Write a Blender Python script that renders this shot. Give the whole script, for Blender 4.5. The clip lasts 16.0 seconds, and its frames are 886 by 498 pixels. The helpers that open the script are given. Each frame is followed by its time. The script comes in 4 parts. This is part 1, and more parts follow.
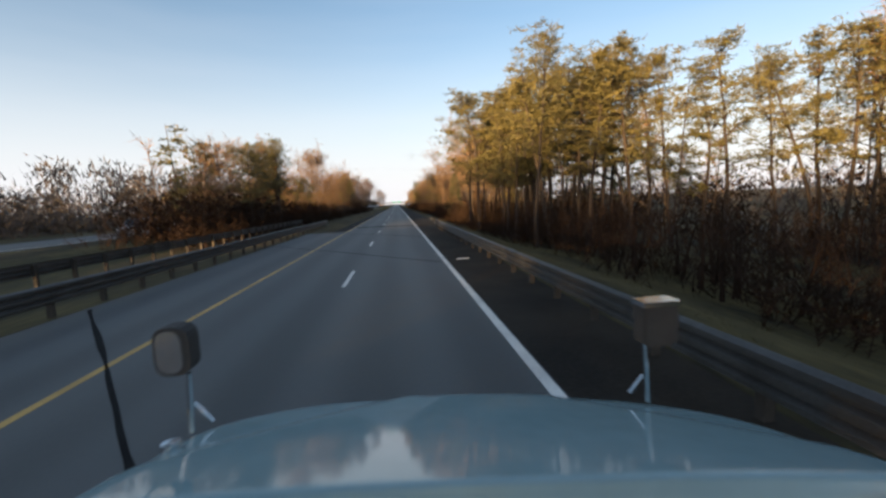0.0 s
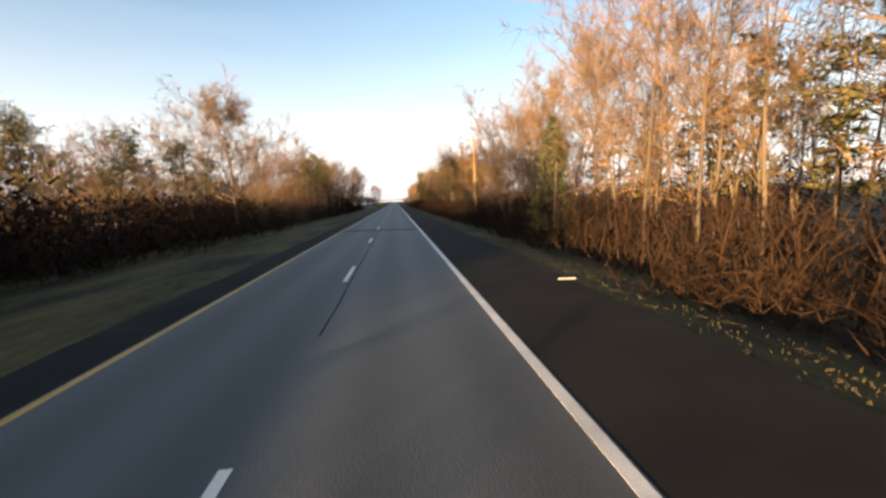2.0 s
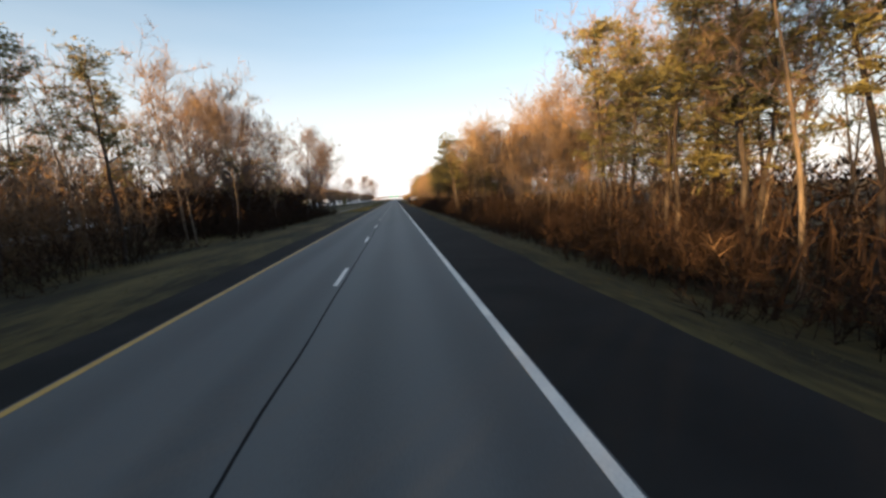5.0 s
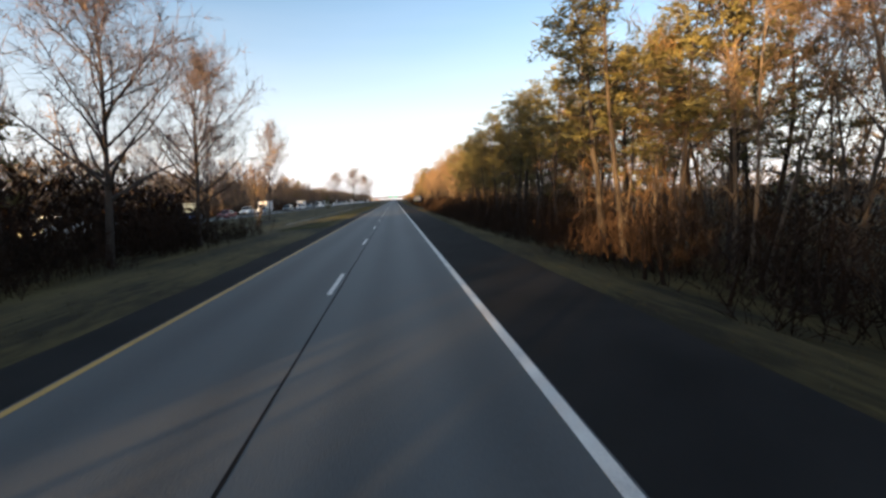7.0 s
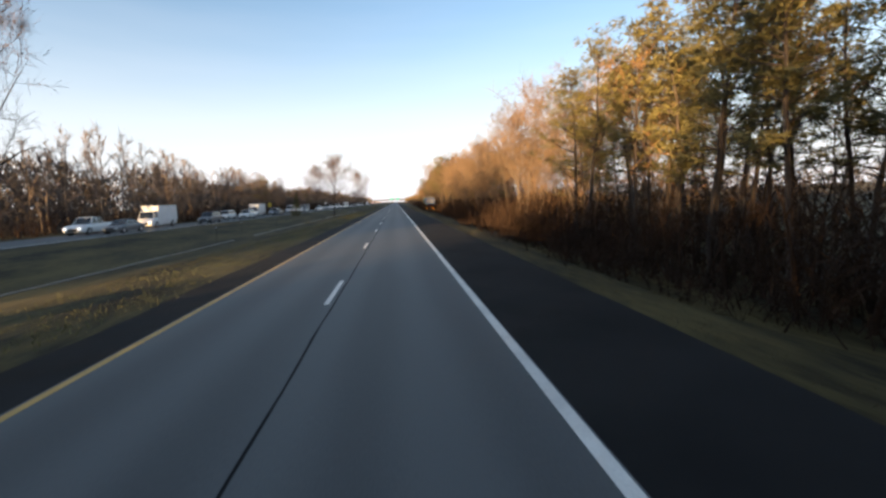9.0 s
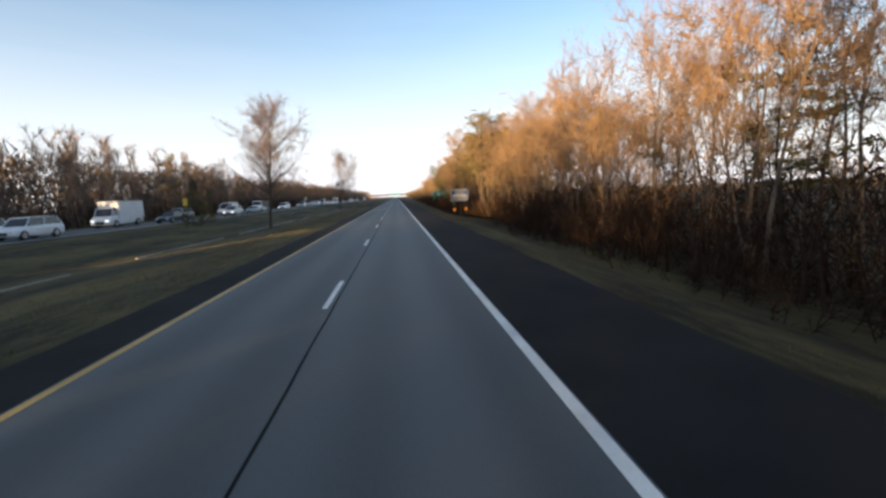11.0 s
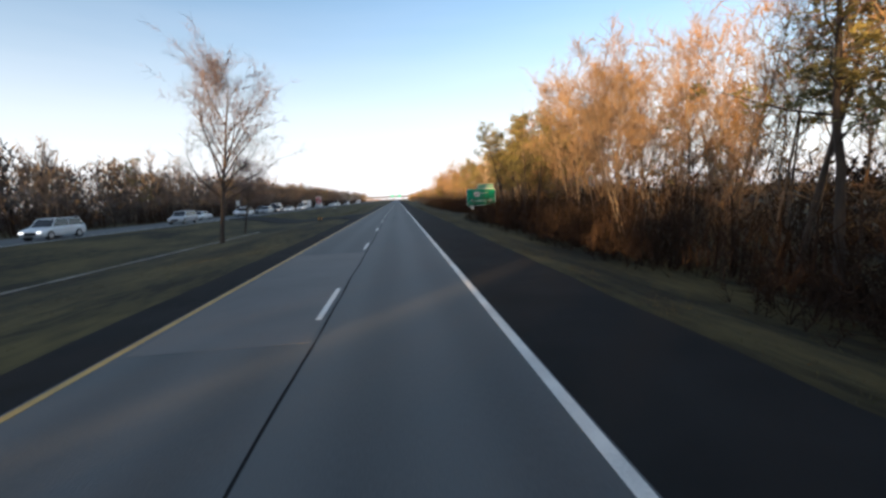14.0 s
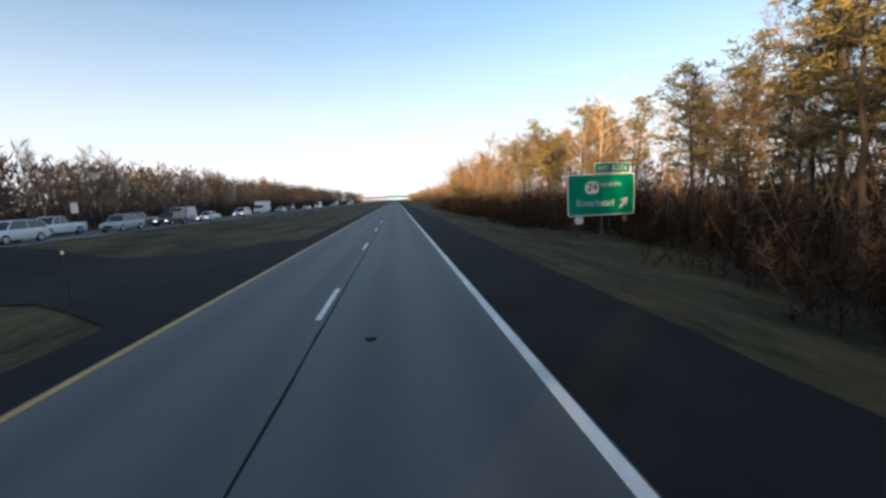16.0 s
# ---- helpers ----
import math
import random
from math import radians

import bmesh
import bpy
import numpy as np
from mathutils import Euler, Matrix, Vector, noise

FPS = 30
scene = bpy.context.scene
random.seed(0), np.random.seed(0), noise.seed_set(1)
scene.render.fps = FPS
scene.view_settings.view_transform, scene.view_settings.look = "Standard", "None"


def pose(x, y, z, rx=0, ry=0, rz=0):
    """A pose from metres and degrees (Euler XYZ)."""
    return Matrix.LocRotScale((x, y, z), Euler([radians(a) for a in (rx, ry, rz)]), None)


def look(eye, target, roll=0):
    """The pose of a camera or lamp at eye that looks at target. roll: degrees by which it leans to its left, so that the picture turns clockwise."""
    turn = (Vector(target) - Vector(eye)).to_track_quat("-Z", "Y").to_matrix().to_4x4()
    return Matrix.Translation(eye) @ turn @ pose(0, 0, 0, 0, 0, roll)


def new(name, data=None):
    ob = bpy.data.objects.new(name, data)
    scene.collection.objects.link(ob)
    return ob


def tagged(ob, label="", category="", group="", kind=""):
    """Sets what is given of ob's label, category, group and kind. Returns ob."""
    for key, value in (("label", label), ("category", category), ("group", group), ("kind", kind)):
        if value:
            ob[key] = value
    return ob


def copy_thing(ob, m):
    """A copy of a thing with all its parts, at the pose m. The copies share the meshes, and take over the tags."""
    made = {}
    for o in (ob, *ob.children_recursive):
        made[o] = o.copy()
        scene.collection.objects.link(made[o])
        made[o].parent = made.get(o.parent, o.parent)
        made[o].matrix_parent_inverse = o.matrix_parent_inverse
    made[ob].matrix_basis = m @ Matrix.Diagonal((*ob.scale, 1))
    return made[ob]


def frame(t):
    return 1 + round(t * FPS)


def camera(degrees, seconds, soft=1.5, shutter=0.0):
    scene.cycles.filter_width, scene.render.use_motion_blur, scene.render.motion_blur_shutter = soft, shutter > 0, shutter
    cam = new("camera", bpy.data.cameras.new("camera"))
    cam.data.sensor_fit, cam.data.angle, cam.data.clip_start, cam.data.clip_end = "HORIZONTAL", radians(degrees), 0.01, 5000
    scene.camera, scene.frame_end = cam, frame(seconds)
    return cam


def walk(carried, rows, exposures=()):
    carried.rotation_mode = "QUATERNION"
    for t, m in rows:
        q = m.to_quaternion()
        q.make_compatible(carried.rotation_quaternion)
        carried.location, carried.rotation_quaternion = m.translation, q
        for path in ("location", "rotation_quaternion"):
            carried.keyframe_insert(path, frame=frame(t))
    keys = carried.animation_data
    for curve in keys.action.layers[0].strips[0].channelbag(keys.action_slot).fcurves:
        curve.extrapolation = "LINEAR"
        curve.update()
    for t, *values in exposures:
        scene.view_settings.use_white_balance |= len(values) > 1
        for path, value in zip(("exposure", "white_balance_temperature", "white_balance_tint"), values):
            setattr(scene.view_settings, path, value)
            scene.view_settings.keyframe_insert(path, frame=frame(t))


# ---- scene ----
# Axes: y runs along the highway, x = 0 is the dashed lane line, z = 0 the pavement.
LANE, SHOULDER_R, SHOULDER_L = 3.66, 6.7, -4.6
cam = camera(95.1, 16.0, soft=2.8, shutter=0.03)
# seconds, x, y, pitch, roll, yaw
PATH = [
    (0.0, 1.79, 0.00, -6.61, 2.5, -6.40),
    (0.5, 1.76, 12.38, -7.28, 2.5, -6.27),
    (1.0, 1.74, 24.10, -7.48, 2.5, -6.34),
    (1.5, 1.74, 36.20, -7.24, 2.5, -6.49),
    (2.0, 1.75, 48.36, -7.01, 2.5, -6.65),
    (2.5, 1.76, 60.77, -7.51, 2.5, -7.17),
    (3.0, 1.83, 73.03, -7.46, 2.5, -7.15),
    (3.5, 1.90, 85.33, -7.40, 2.5, -7.14),
    (4.0, 1.90, 97.75, -7.08, 2.5, -6.84),
    (6.5, 1.88, 159.72, -7.96, 2.5, -6.70),
    (7.0, 1.88, 172.31, -7.33, 2.5, -6.84),
    (7.5, 1.90, 184.69, -7.4, 2.5, -6.86),
    (8.0, 1.92, 197.07, -7.88, 2.5, -6.88),
    (8.5, 1.93, 209.62, -7.43, 2.5, -6.56),
    (9.0, 1.86, 221.88, -6.98, 2.5, -6.62),
    (11.5, 1.76, 283.89, -7.75, 2.5, -6.54),
    (12.0, 1.74, 296.14, -7.53, 2.5, -6.68),
    (12.5, 1.72, 308.36, -7.30, 2.5, -6.82),
    (13.0, 1.75, 320.71, -7.5, 2.5, -6.64),
    (13.5, 1.79, 333.04, -7.05, 2.5, -6.46),
    (14.0, 1.80, 345.33, -7.33, 2.5, -6.43),
    (14.5, 1.80, 357.59, -7.61, 2.5, -6.40),
    (15.0, 1.81, 369.66, -7.25, 2.5, -6.46),
    (15.5, 1.81, 381.72, -7.49, 2.5, -6.53),
    (16.0, 1.79, 394.09, -7.30, 2.5, -6.57),
]
EYE_Z = 2.47
EXPOSURE, TINT = 2.0, 12
# the automatic exposure and white balance drift a little on the way: seconds, stops, kelvin
BRIGHTENING = [(0.0, -0.12, 5850), (0.5, -0.1, 5850), (1.0, 0.1, 6050), (2.0, 0.25, 6050), (2.5, 0.25, 6000), (3.5, 0.12, 6150), (4.0, 0.1, 6200), (6.5, 0.22, 6000), (7.5, 0.14, 5850), (9.0, 0.12, 5800), (11.5, 0.1, 5750), (12.5, 0.15, 5850), (14.0, 0.12, 5750), (16.0, 0.05, 5600)]
walk(cam, [(t, pose(x, y, EYE_Z, 90 + p, r, w)) for t, x, y, p, r, w in PATH], exposures=[(t, EXPOSURE + e, k, TINT) for t, e, k in BRIGHTENING])

# ---- light ----
SUN_ELEVATION, SUN_FROM = radians(4.05), Vector((-0.66, -0.75, 0)).normalized()
world = bpy.data.worlds.new("sky")
scene.world = world
world.use_nodes = True
wn = world.node_tree
sky = wn.nodes.new("ShaderNodeTexSky")
sky.sky_type, sky.sun_disc = "NISHITA", False
sky.sun_elevation, sky.sun_rotation = SUN_ELEVATION, math.atan2(SUN_FROM.x, SUN_FROM.y)
sky.air_density, sky.dust_density, sky.ozone_density = 1.0, 0.6, 1.6
wn.nodes["Background"].inputs["Strength"].default_value = 0.102
# thin evening haze that whitens the sky towards the horizon, and streaks of high cloud
wc, ws, wr, wmix = (wn.nodes.new(n) for n in ("ShaderNodeTexCoord", "ShaderNodeSeparateXYZ", "ShaderNodeMapRange", "ShaderNodeMix"))
wmap, wcloud, wadd = wn.nodes.new("ShaderNodeMapping"), wn.nodes.new("ShaderNodeTexNoise"), wn.nodes.new("ShaderNodeMath")
wmap.inputs["Scale"].default_value = (1.2, 1.2, 9.0)
wcloud.inputs["Scale"].default_value, wcloud.inputs["Detail"].default_value = 1.6, 5.0
wr.interpolation_type = "SMOOTHSTEP"
wadd.operation, wadd.use_clamp = "MULTIPLY_ADD", True
for k, v in (("From Min", 0.0), ("From Max", 0.40), ("To Min", 0.85), ("To Max", 0.02)):
    wr.inputs[k].default_value = v
wmix.data_type = "RGBA"
wmix.inputs["B"].default_value = (2.75, 2.6, 2.45, 1)
wn.links.new(wc.outputs["Generated"], ws.inputs[0])
wn.links.new(wc.outputs["Generated"], wmap.inputs[0])
wn.links.new(wmap.outputs[0], wcloud.inputs["Vector"])
wn.links.new(ws.outputs["Z"], wr.inputs["Value"])
wn.links.new(wcloud.outputs["Fac"], wadd.inputs[0])
wadd.inputs[1].default_value = 0.18
wn.links.new(wr.outputs["Result"], wadd.inputs[2])
wn.links.new(wadd.outputs[0], wmix.inputs["Factor"])
wn.links.new(sky.outputs["Color"], wmix.inputs["A"])
wn.links.new(wmix.outputs["Result"], wn.nodes["Background"].inputs["Color"])
sun_data = bpy.data.lights.new("sun", "SUN")
sun_data.energy, sun_data.angle, sun_data.color = 5.0, radians(0.5), (1.0, 0.6, 0.23)
sun = new("sun", sun_data)
sun_way = SUN_FROM * math.cos(SUN_ELEVATION) + Vector((0, 0, math.sin(SUN_ELEVATION)))
sun.matrix_world = look(sun_way * 100, (0, 0, 0))

# ---- materials ----
def material(name, a, b=None, rough=0.8, metal=0.0, scale=3.0, fine=40.0, bump=0.2, island=0.0, each=0.0, spec=0.5, stretch=(1, 1, 1), low=0.5, high=0.95):
    """Noise at two scales between colours a and b; island and each vary the value by loose piece and by object."""
    m = bpy.data.materials.new(name)
    m.use_nodes = True
    t = m.node_tree
    bs = t.nodes["Principled BSDF"]
    bs.inputs["Roughness"].default_value, bs.inputs["Metallic"].default_value = rough, metal
    bs.inputs["Specular IOR Level"].default_value = spec
    b = b or tuple(c * 0.7 for c in a)
    co, mp = t.nodes.new("ShaderNodeTexCoord"), t.nodes.new("ShaderNodeMapping")
    mp.inputs["Scale"].default_value = stretch
    t.links.new(co.outputs["Object"], mp.inputs["Vector"])
    n1, n2 = t.nodes.new("ShaderNodeTexNoise"), t.nodes.new("ShaderNodeTexNoise")
    for n, s in ((n1, scale), (n2, fine)):
        n.inputs["Scale"].default_value, n.inputs["Detail"].default_value = s, 4.0
        t.links.new(mp.outputs["Vector"], n.inputs["Vector"])
    add = t.nodes.new("ShaderNodeMath")
    add.operation = "MULTIPLY_ADD"
    t.links.new(n2.outputs["Fac"], add.inputs[0])
    add.inputs[1].default_value = 0.5
    t.links.new(n1.outputs["Fac"], add.inputs[2])
    last = add.outputs[0]
    for amount, node, socket in ((island, "ShaderNodeNewGeometry", "Random Per Island"), (each, "ShaderNodeObjectInfo", "Random")):
        if amount:
            g, k = t.nodes.new(node), t.nodes.new("ShaderNodeMath")
            k.operation = "MULTIPLY_ADD"
            t.links.new(g.outputs[socket], k.inputs[0])
            k.inputs[1].default_value = amount
            t.links.new(last, k.inputs[2])
            last = k.outputs[0]
    top = high + 0.7 * (island + each)
    ramp = t.nodes.new("ShaderNodeMapRange")
    ramp.inputs["From Min"].default_value, ramp.inputs["From Max"].default_value = low, top
    t.links.new(last, ramp.inputs["Value"])
    mix = t.nodes.new("ShaderNodeMix")
    mix.data_type = "RGBA"
    mix.inputs["A"].default_value, mix.inputs["B"].default_value = (*b, 1), (*a, 1)
    t.links.new(ramp.outputs["Result"], mix.inputs["Factor"])
    t.links.new(mix.outputs["Result"], bs.inputs["Base Color"])
    if bump:
        bp = t.nodes.new("ShaderNodeBump")
        bp.inputs["Strength"].default_value, bp.inputs["Distance"].default_value = bump, 0.02
        t.links.new(n2.outputs["Fac"], bp.inputs["Height"])
        t.links.new(bp.outputs["Normal"], bs.inputs["Normal"])
    return m


CONCRETE = material("worn_pavement", (0.088, 0.0925, 0.092), (0.06, 0.063, 0.063), 0.65, scale=0.35, fine=60, bump=0.25, spec=0.36, stretch=(1, 0.15, 1))
ASPHALT = material("dark_asphalt", (0.022, 0.0215, 0.021), (0.011, 0.011, 0.011), 0.95, scale=0.5, fine=90, bump=0.5, spec=0.15)
def wheel_tracks(m, strength=0.22):
    """Darker wheel paths along the lanes, blended into the wear of the pavement."""
    t = m.node_tree
    ramp = next(n for n in t.nodes if n.bl_idname == "ShaderNodeMapRange")
    old = ramp.inputs["Value"].links[0].from_socket
    co, sep, mul, sine, add = (t.nodes.new(n) for n in ("ShaderNodeTexCoord", "ShaderNodeSeparateXYZ", "ShaderNodeMath", "ShaderNodeMath", "ShaderNodeMath"))
    mul.operation, sine.operation, add.operation = "MULTIPLY", "SINE", "MULTIPLY_ADD"
    t.links.new(co.outputs["Object"], sep.inputs[0])
    t.links.new(sep.outputs["X"], mul.inputs[0])
    mul.inputs[1].default_value = 2 * math.pi / 1.75
    t.links.new(mul.outputs[0], sine.inputs[0])
    t.links.new(sine.outputs[0], add.inputs[0])
    add.inputs[1].default_value = strength
    t.links.new(old, add.inputs[2])
    t.links.new(add.outputs[0], ramp.inputs["Value"])


wheel_tracks(CONCRETE)
TAR = material("tar_seal", (0.010, 0.010, 0.011), (0.016, 0.016, 0.016), 0.95, scale=3, fine=50, spec=0.1)
WHITE_LINE = material("white_road_paint", (0.78, 0.75, 0.68), (0.52, 0.5, 0.46), 0.6, scale=1.2, fine=30, bump=0.2)
YELLOW_LINE = material("yellow_road_paint", (0.55, 0.335, 0.075), (0.36, 0.215, 0.05), 0.6, scale=1.2, fine=30, bump=0.2)
GUTTER = material("pale_worn_gutter", (0.3, 0.27, 0.22), (0.17, 0.15, 0.12), 0.9, scale=0.6, fine=9, bump=0.4)
FADED = material("faded_asphalt_patch", (0.06, 0.059, 0.057), (0.043, 0.042, 0.041), 0.85, scale=0.8, fine=60, bump=0.3, spec=0.25)
PATCH = material("pale_pavement_patch", (0.125, 0.121, 0.114), (0.1, 0.097, 0.091), 0.65, scale=0.6, fine=60, bump=0.25, spec=0.36)
SOIL = material("grass_and_leaf_litter", (0.1, 0.078, 0.028), (0.021, 0.018, 0.0085), 0.95, scale=0.4, fine=4, bump=0.8, stretch=(1, 0.3, 1), spec=0.2, low=0.6, high=0.92)
DIRT = material("dark_shoulder_dirt", (0.034, 0.027, 0.019), (0.012, 0.01, 0.008), 0.95, scale=0.6, fine=14, bump=0.8, spec=0.2)
GRASS = material("winter_grass", (0.085, 0.074, 0.024), (0.036, 0.033, 0.012), 0.9, scale=0.4, fine=3, bump=0, island=0.5)
DRYGRASS = material("dry_grass", (0.095, 0.072, 0.036), (0.05, 0.038, 0.02), 0.9, scale=0.5, fine=3, bump=0, island=0.5)
BARK = material("grey_bark", (0.15, 0.112, 0.08), (0.05, 0.038, 0.029), 0.9, scale=2, fine=18, bump=0.7, each=0.3, stretch=(1, 1, 0.3))
PINE_BARK = material("pine_bark", (0.062, 0.045, 0.033), (0.022, 0.017, 0.014), 0.9, scale=2, fine=14, bump=0.8, each=0.3, stretch=(1, 1, 0.4))
TWIG = material("twigs", (0.21, 0.138, 0.08), (0.085, 0.055, 0.035), 0.9, scale=0.6, fine=4, bump=0, island=0.5, each=0.3)
LONE_BARK = material("dark_bark", (0.085, 0.062, 0.048), (0.035, 0.027, 0.022), 0.9, scale=2, fine=18, bump=0.7, stretch=(1, 1, 0.3))
LONE_TWIG = material("fine_twigs", (0.13, 0.092, 0.08), (0.065, 0.047, 0.042), 0.9, scale=0.6, fine=4, bump=0, island=0.5)
NEEDLE = material("pine_needles", (0.135, 0.112, 0.03), (0.045, 0.05, 0.017), 0.75, scale=0.6, fine=5, bump=0, island=0.5, each=0.3)
CEDAR = material("cedar_foliage", (0.085, 0.085, 0.03), (0.035, 0.042, 0.016), 0.8, scale=0.8, fine=5, bump=0, island=0.5, each=0.3)
DEADLEAF = material("dry_oak_leaves", (0.25, 0.14, 0.05), (0.11, 0.058, 0.024), 0.8, scale=0.6, fine=5, bump=0, island=0.6, each=0.3)
# Greyer and darker than the far twigs: shade of the deep woods is painted in.
SHADED_WOOD = material("shaded_leafless_wood", (0.09, 0.073, 0.061), (0.042, 0.034, 0.029), 0.9, scale=0.4, fine=3, bump=0, island=0.6)
FARTWIG = material("grey_brown_far_twigs", (0.19, 0.145, 0.115), (0.09, 0.07, 0.058), 0.9, scale=0.3, fine=3, bump=0, island=0.6)
# Near-black brown: shade inside the thickets is put into the stem colour.
SHADED_BRUSH = material("shaded_brush_stems", (0.04, 0.023, 0.014), (0.012, 0.008, 0.006), 0.95, scale=0.4, fine=3, bump=0, island=0.3, spec=0.15)
SAPLING = material("golden_brush_twigs", (0.15, 0.088, 0.043), (0.05, 0.03, 0.018), 0.9, scale=0.4, fine=3, bump=0, island=0.6)
STEEL = material("galvanised_steel", (0.085, 0.083, 0.08), (0.045, 0.043, 0.04), 0.55, 0.4, scale=2, fine=25, bump=0.1)
RUSTY = material("weathered_post_steel", (0.06, 0.05, 0.04), (0.03, 0.025, 0.02), 0.8, 0.2, scale=3, fine=25, bump=0.2)
WOODPOLE = material("utility_pole_wood", (0.32, 0.22, 0.13), (0.18, 0.12, 0.07), 0.85, scale=1.5, fine=20, bump=0.4, stretch=(1, 1, 0.1))
GREEN_SIGN = material("green_sign_sheeting", (0.0, 0.26, 0.14), (0.0, 0.22, 0.12), 0.4, scale=1, fine=6, bump=0)
BLUE_SIGN = material("blue_sign_sheeting", (0.012, 0.06, 0.24), (0.01, 0.048, 0.19), 0.65, scale=1, fine=6, bump=0, spec=0.2)
WORN_SIGN = material("weathered_white_sheeting", (0.4, 0.4, 0.4), (0.32, 0.32, 0.32), 0.7, scale=1, fine=6, bump=0)
WHITE_SIGN = material("white_sign_sheeting", (0.7, 0.7, 0.69), (0.6, 0.6, 0.59), 0.4, scale=1, fine=6, bump=0)
RED_SIGN = material("red_sign_sheeting", (0.6, 0.03, 0.02), (0.5, 0.025, 0.02), 0.4, scale=1, fine=6, bump=0)
BLACK_SIGN = material("black_sign_ink", (0.02, 0.02, 0.02), (0.03, 0.03, 0.03), 0.5, scale=1, fine=6, bump=0)
AMBER = material("amber_reflector", (0.6, 0.25, 0.015), (0.5, 0.2, 0.015), 0.3, scale=4, fine=30, bump=0)
ALUMINIUM = material("bare_aluminium", (0.55, 0.56, 0.56), (0.42, 0.42, 0.42), 0.45, 0.8, scale=2, fine=15, bump=0.05)
RUBBER = material("black_rubber", (0.022, 0.022, 0.022), (0.035, 0.034, 0.032), 0.8, scale=5, fine=30)
CAR_GLASS = material("dark_car_glass", (0.015, 0.018, 0.02), (0.02, 0.022, 0.025), 0.08, scale=1, fine=3, bump=0)
LAMP_GLASS = material("headlight_glass", (0.75, 0.75, 0.72), (0.6, 0.6, 0.58), 0.12, scale=6, fine=30, bump=0)
CHROME = material("chrome", (0.75, 0.75, 0.76), (0.6, 0.6, 0.61), 0.12, 1.0, scale=4, fine=30, bump=0)
PAINTS = {n: material(n + "_car_paint", c, tuple(v * 0.85 for v in c), 0.3, scale=1, fine=8, bump=0) for n, c in
          (("white", (0.78, 0.78, 0.77)), ("silver", (0.45, 0.46, 0.47)), ("black", (0.02, 0.02, 0.022)), ("grey", (0.14, 0.145, 0.15)),
           ("red", (0.30, 0.02, 0.015)), ("blue", (0.03, 0.06, 0.16)))}

# ---- mesh helpers ----
rng = np.random.default_rng(7)


class Build:
    """Vertices and triangles or polygons of one mesh."""
    def __init__(self):
        self.v, self.f = [], []

    def tube(self, pts, radii, sides):
        base, n = len(self.v), len(pts)
        for i, (p, r) in enumerate(zip(pts, radii)):
            d = (pts[min(i + 1, n - 1)] - pts[max(i - 1, 0)])
            d = d / (np.linalg.norm(d) + 1e-9)
            u = np.cross(d, (0.3, 0.9, 0.1) if abs(d[2]) > 0.8 else (0, 0, 1.0))
            u /= np.linalg.norm(u) + 1e-9
            w = np.cross(d, u)
            for k in range(sides):
                a = 2 * math.pi * k / sides
                self.v.append(p + r * (math.cos(a) * u + math.sin(a) * w))
        for i in range(n - 1):
            for k in range(sides):
                a, b = base + i * sides + k, base + i * sides + (k + 1) % sides
                self.f.append((a, b, b + sides, a + sides))

    def blade(self, p, d, length, width):
        """A thin pointed piece from p along d."""
        s = np.cross(d, rng.normal(size=3))
        s *= width / 2 / (np.linalg.norm(s) + 1e-9)
        k = len(self.v)
        self.v += [p - s, p + s, p + d * length]
        self.f.append((k, k + 1, k + 2))

    def leaf(self, p, size):
        a, b = rng.normal(size=3), rng.normal(size=3)
        a *= size / (np.linalg.norm(a) + 1e-9)
        b = np.cross(a, b)
        b *= 0.6 * size / (np.linalg.norm(b) + 1e-9)
        k = len(self.v)
        self.v += [p - a / 2, p + b / 2, p + a / 2, p - b / 2]
        self.f.append((k, k + 1, k + 2, k + 3))

    def box(self, x0, y0, z0, x1, y1, z1):
        k = len(self.v)
        self.v += [np.array(p, float) for p in ((x0, y0, z0), (x1, y0, z0), (x1, y1, z0), (x0, y1, z0), (x0, y0, z1), (x1, y0, z1), (x1, y1, z1), (x0, y1, z1))]
        self.f += [tuple(k + i for i in q) for q in ((0, 3, 2, 1), (4, 5, 6, 7), (0, 1, 5, 4), (1, 2, 6, 5), (2, 3, 7, 6), (3, 0, 4, 7))]

    def loft(self, rings, closed=True):
        k, n = len(self.v), len(rings[0])
        for r in rings:
            self.v += [np.array(p, float) for p in r]
        for i in range(len(rings) - 1):
            for j in range(n if closed else n - 1):
                a, b = k + i * n + j, k + i * n + (j + 1) % n
                self.f.append((a, b, b + n, a + n))
        if closed:
            self.f.append(tuple(k + j for j in reversed(range(n))))
            self.f.append(tuple(k + (len(rings) - 1) * n + j for j in range(n)))

    def disc(self, c, normal_axis, r, depth, sides=16):
        c = np.array(c, float)
        u = np.roll((1.0, 0, 0), normal_axis + 1)
        w = np.roll((1.0, 0, 0), normal_axis + 2)
        n = np.roll((1.0, 0, 0), normal_axis)
        ring = [r * (math.cos(2 * math.pi * i / sides) * u + math.sin(2 * math.pi * i / sides) * w) for i in range(sides)]
        self.loft([[c - n * depth / 2 + p for p in ring], [c + n * depth / 2 + p for p in ring]])

    def mesh(self, name, mat, smooth=False):
        me = bpy.data.meshes.new(name)
        me.from_pydata([tuple(map(float, p)) for p in self.v], [], self.f)
        me.materials.append(mat)
        if smooth:
            me.shade_smooth()
        return me


def part(name, b, mat, parent, label="", smooth=False):
    ob = new(name, b.mesh(name, mat, smooth) if isinstance(b, Build) else b)
    ob.parent = parent
    return tagged(ob, label) if label else ob


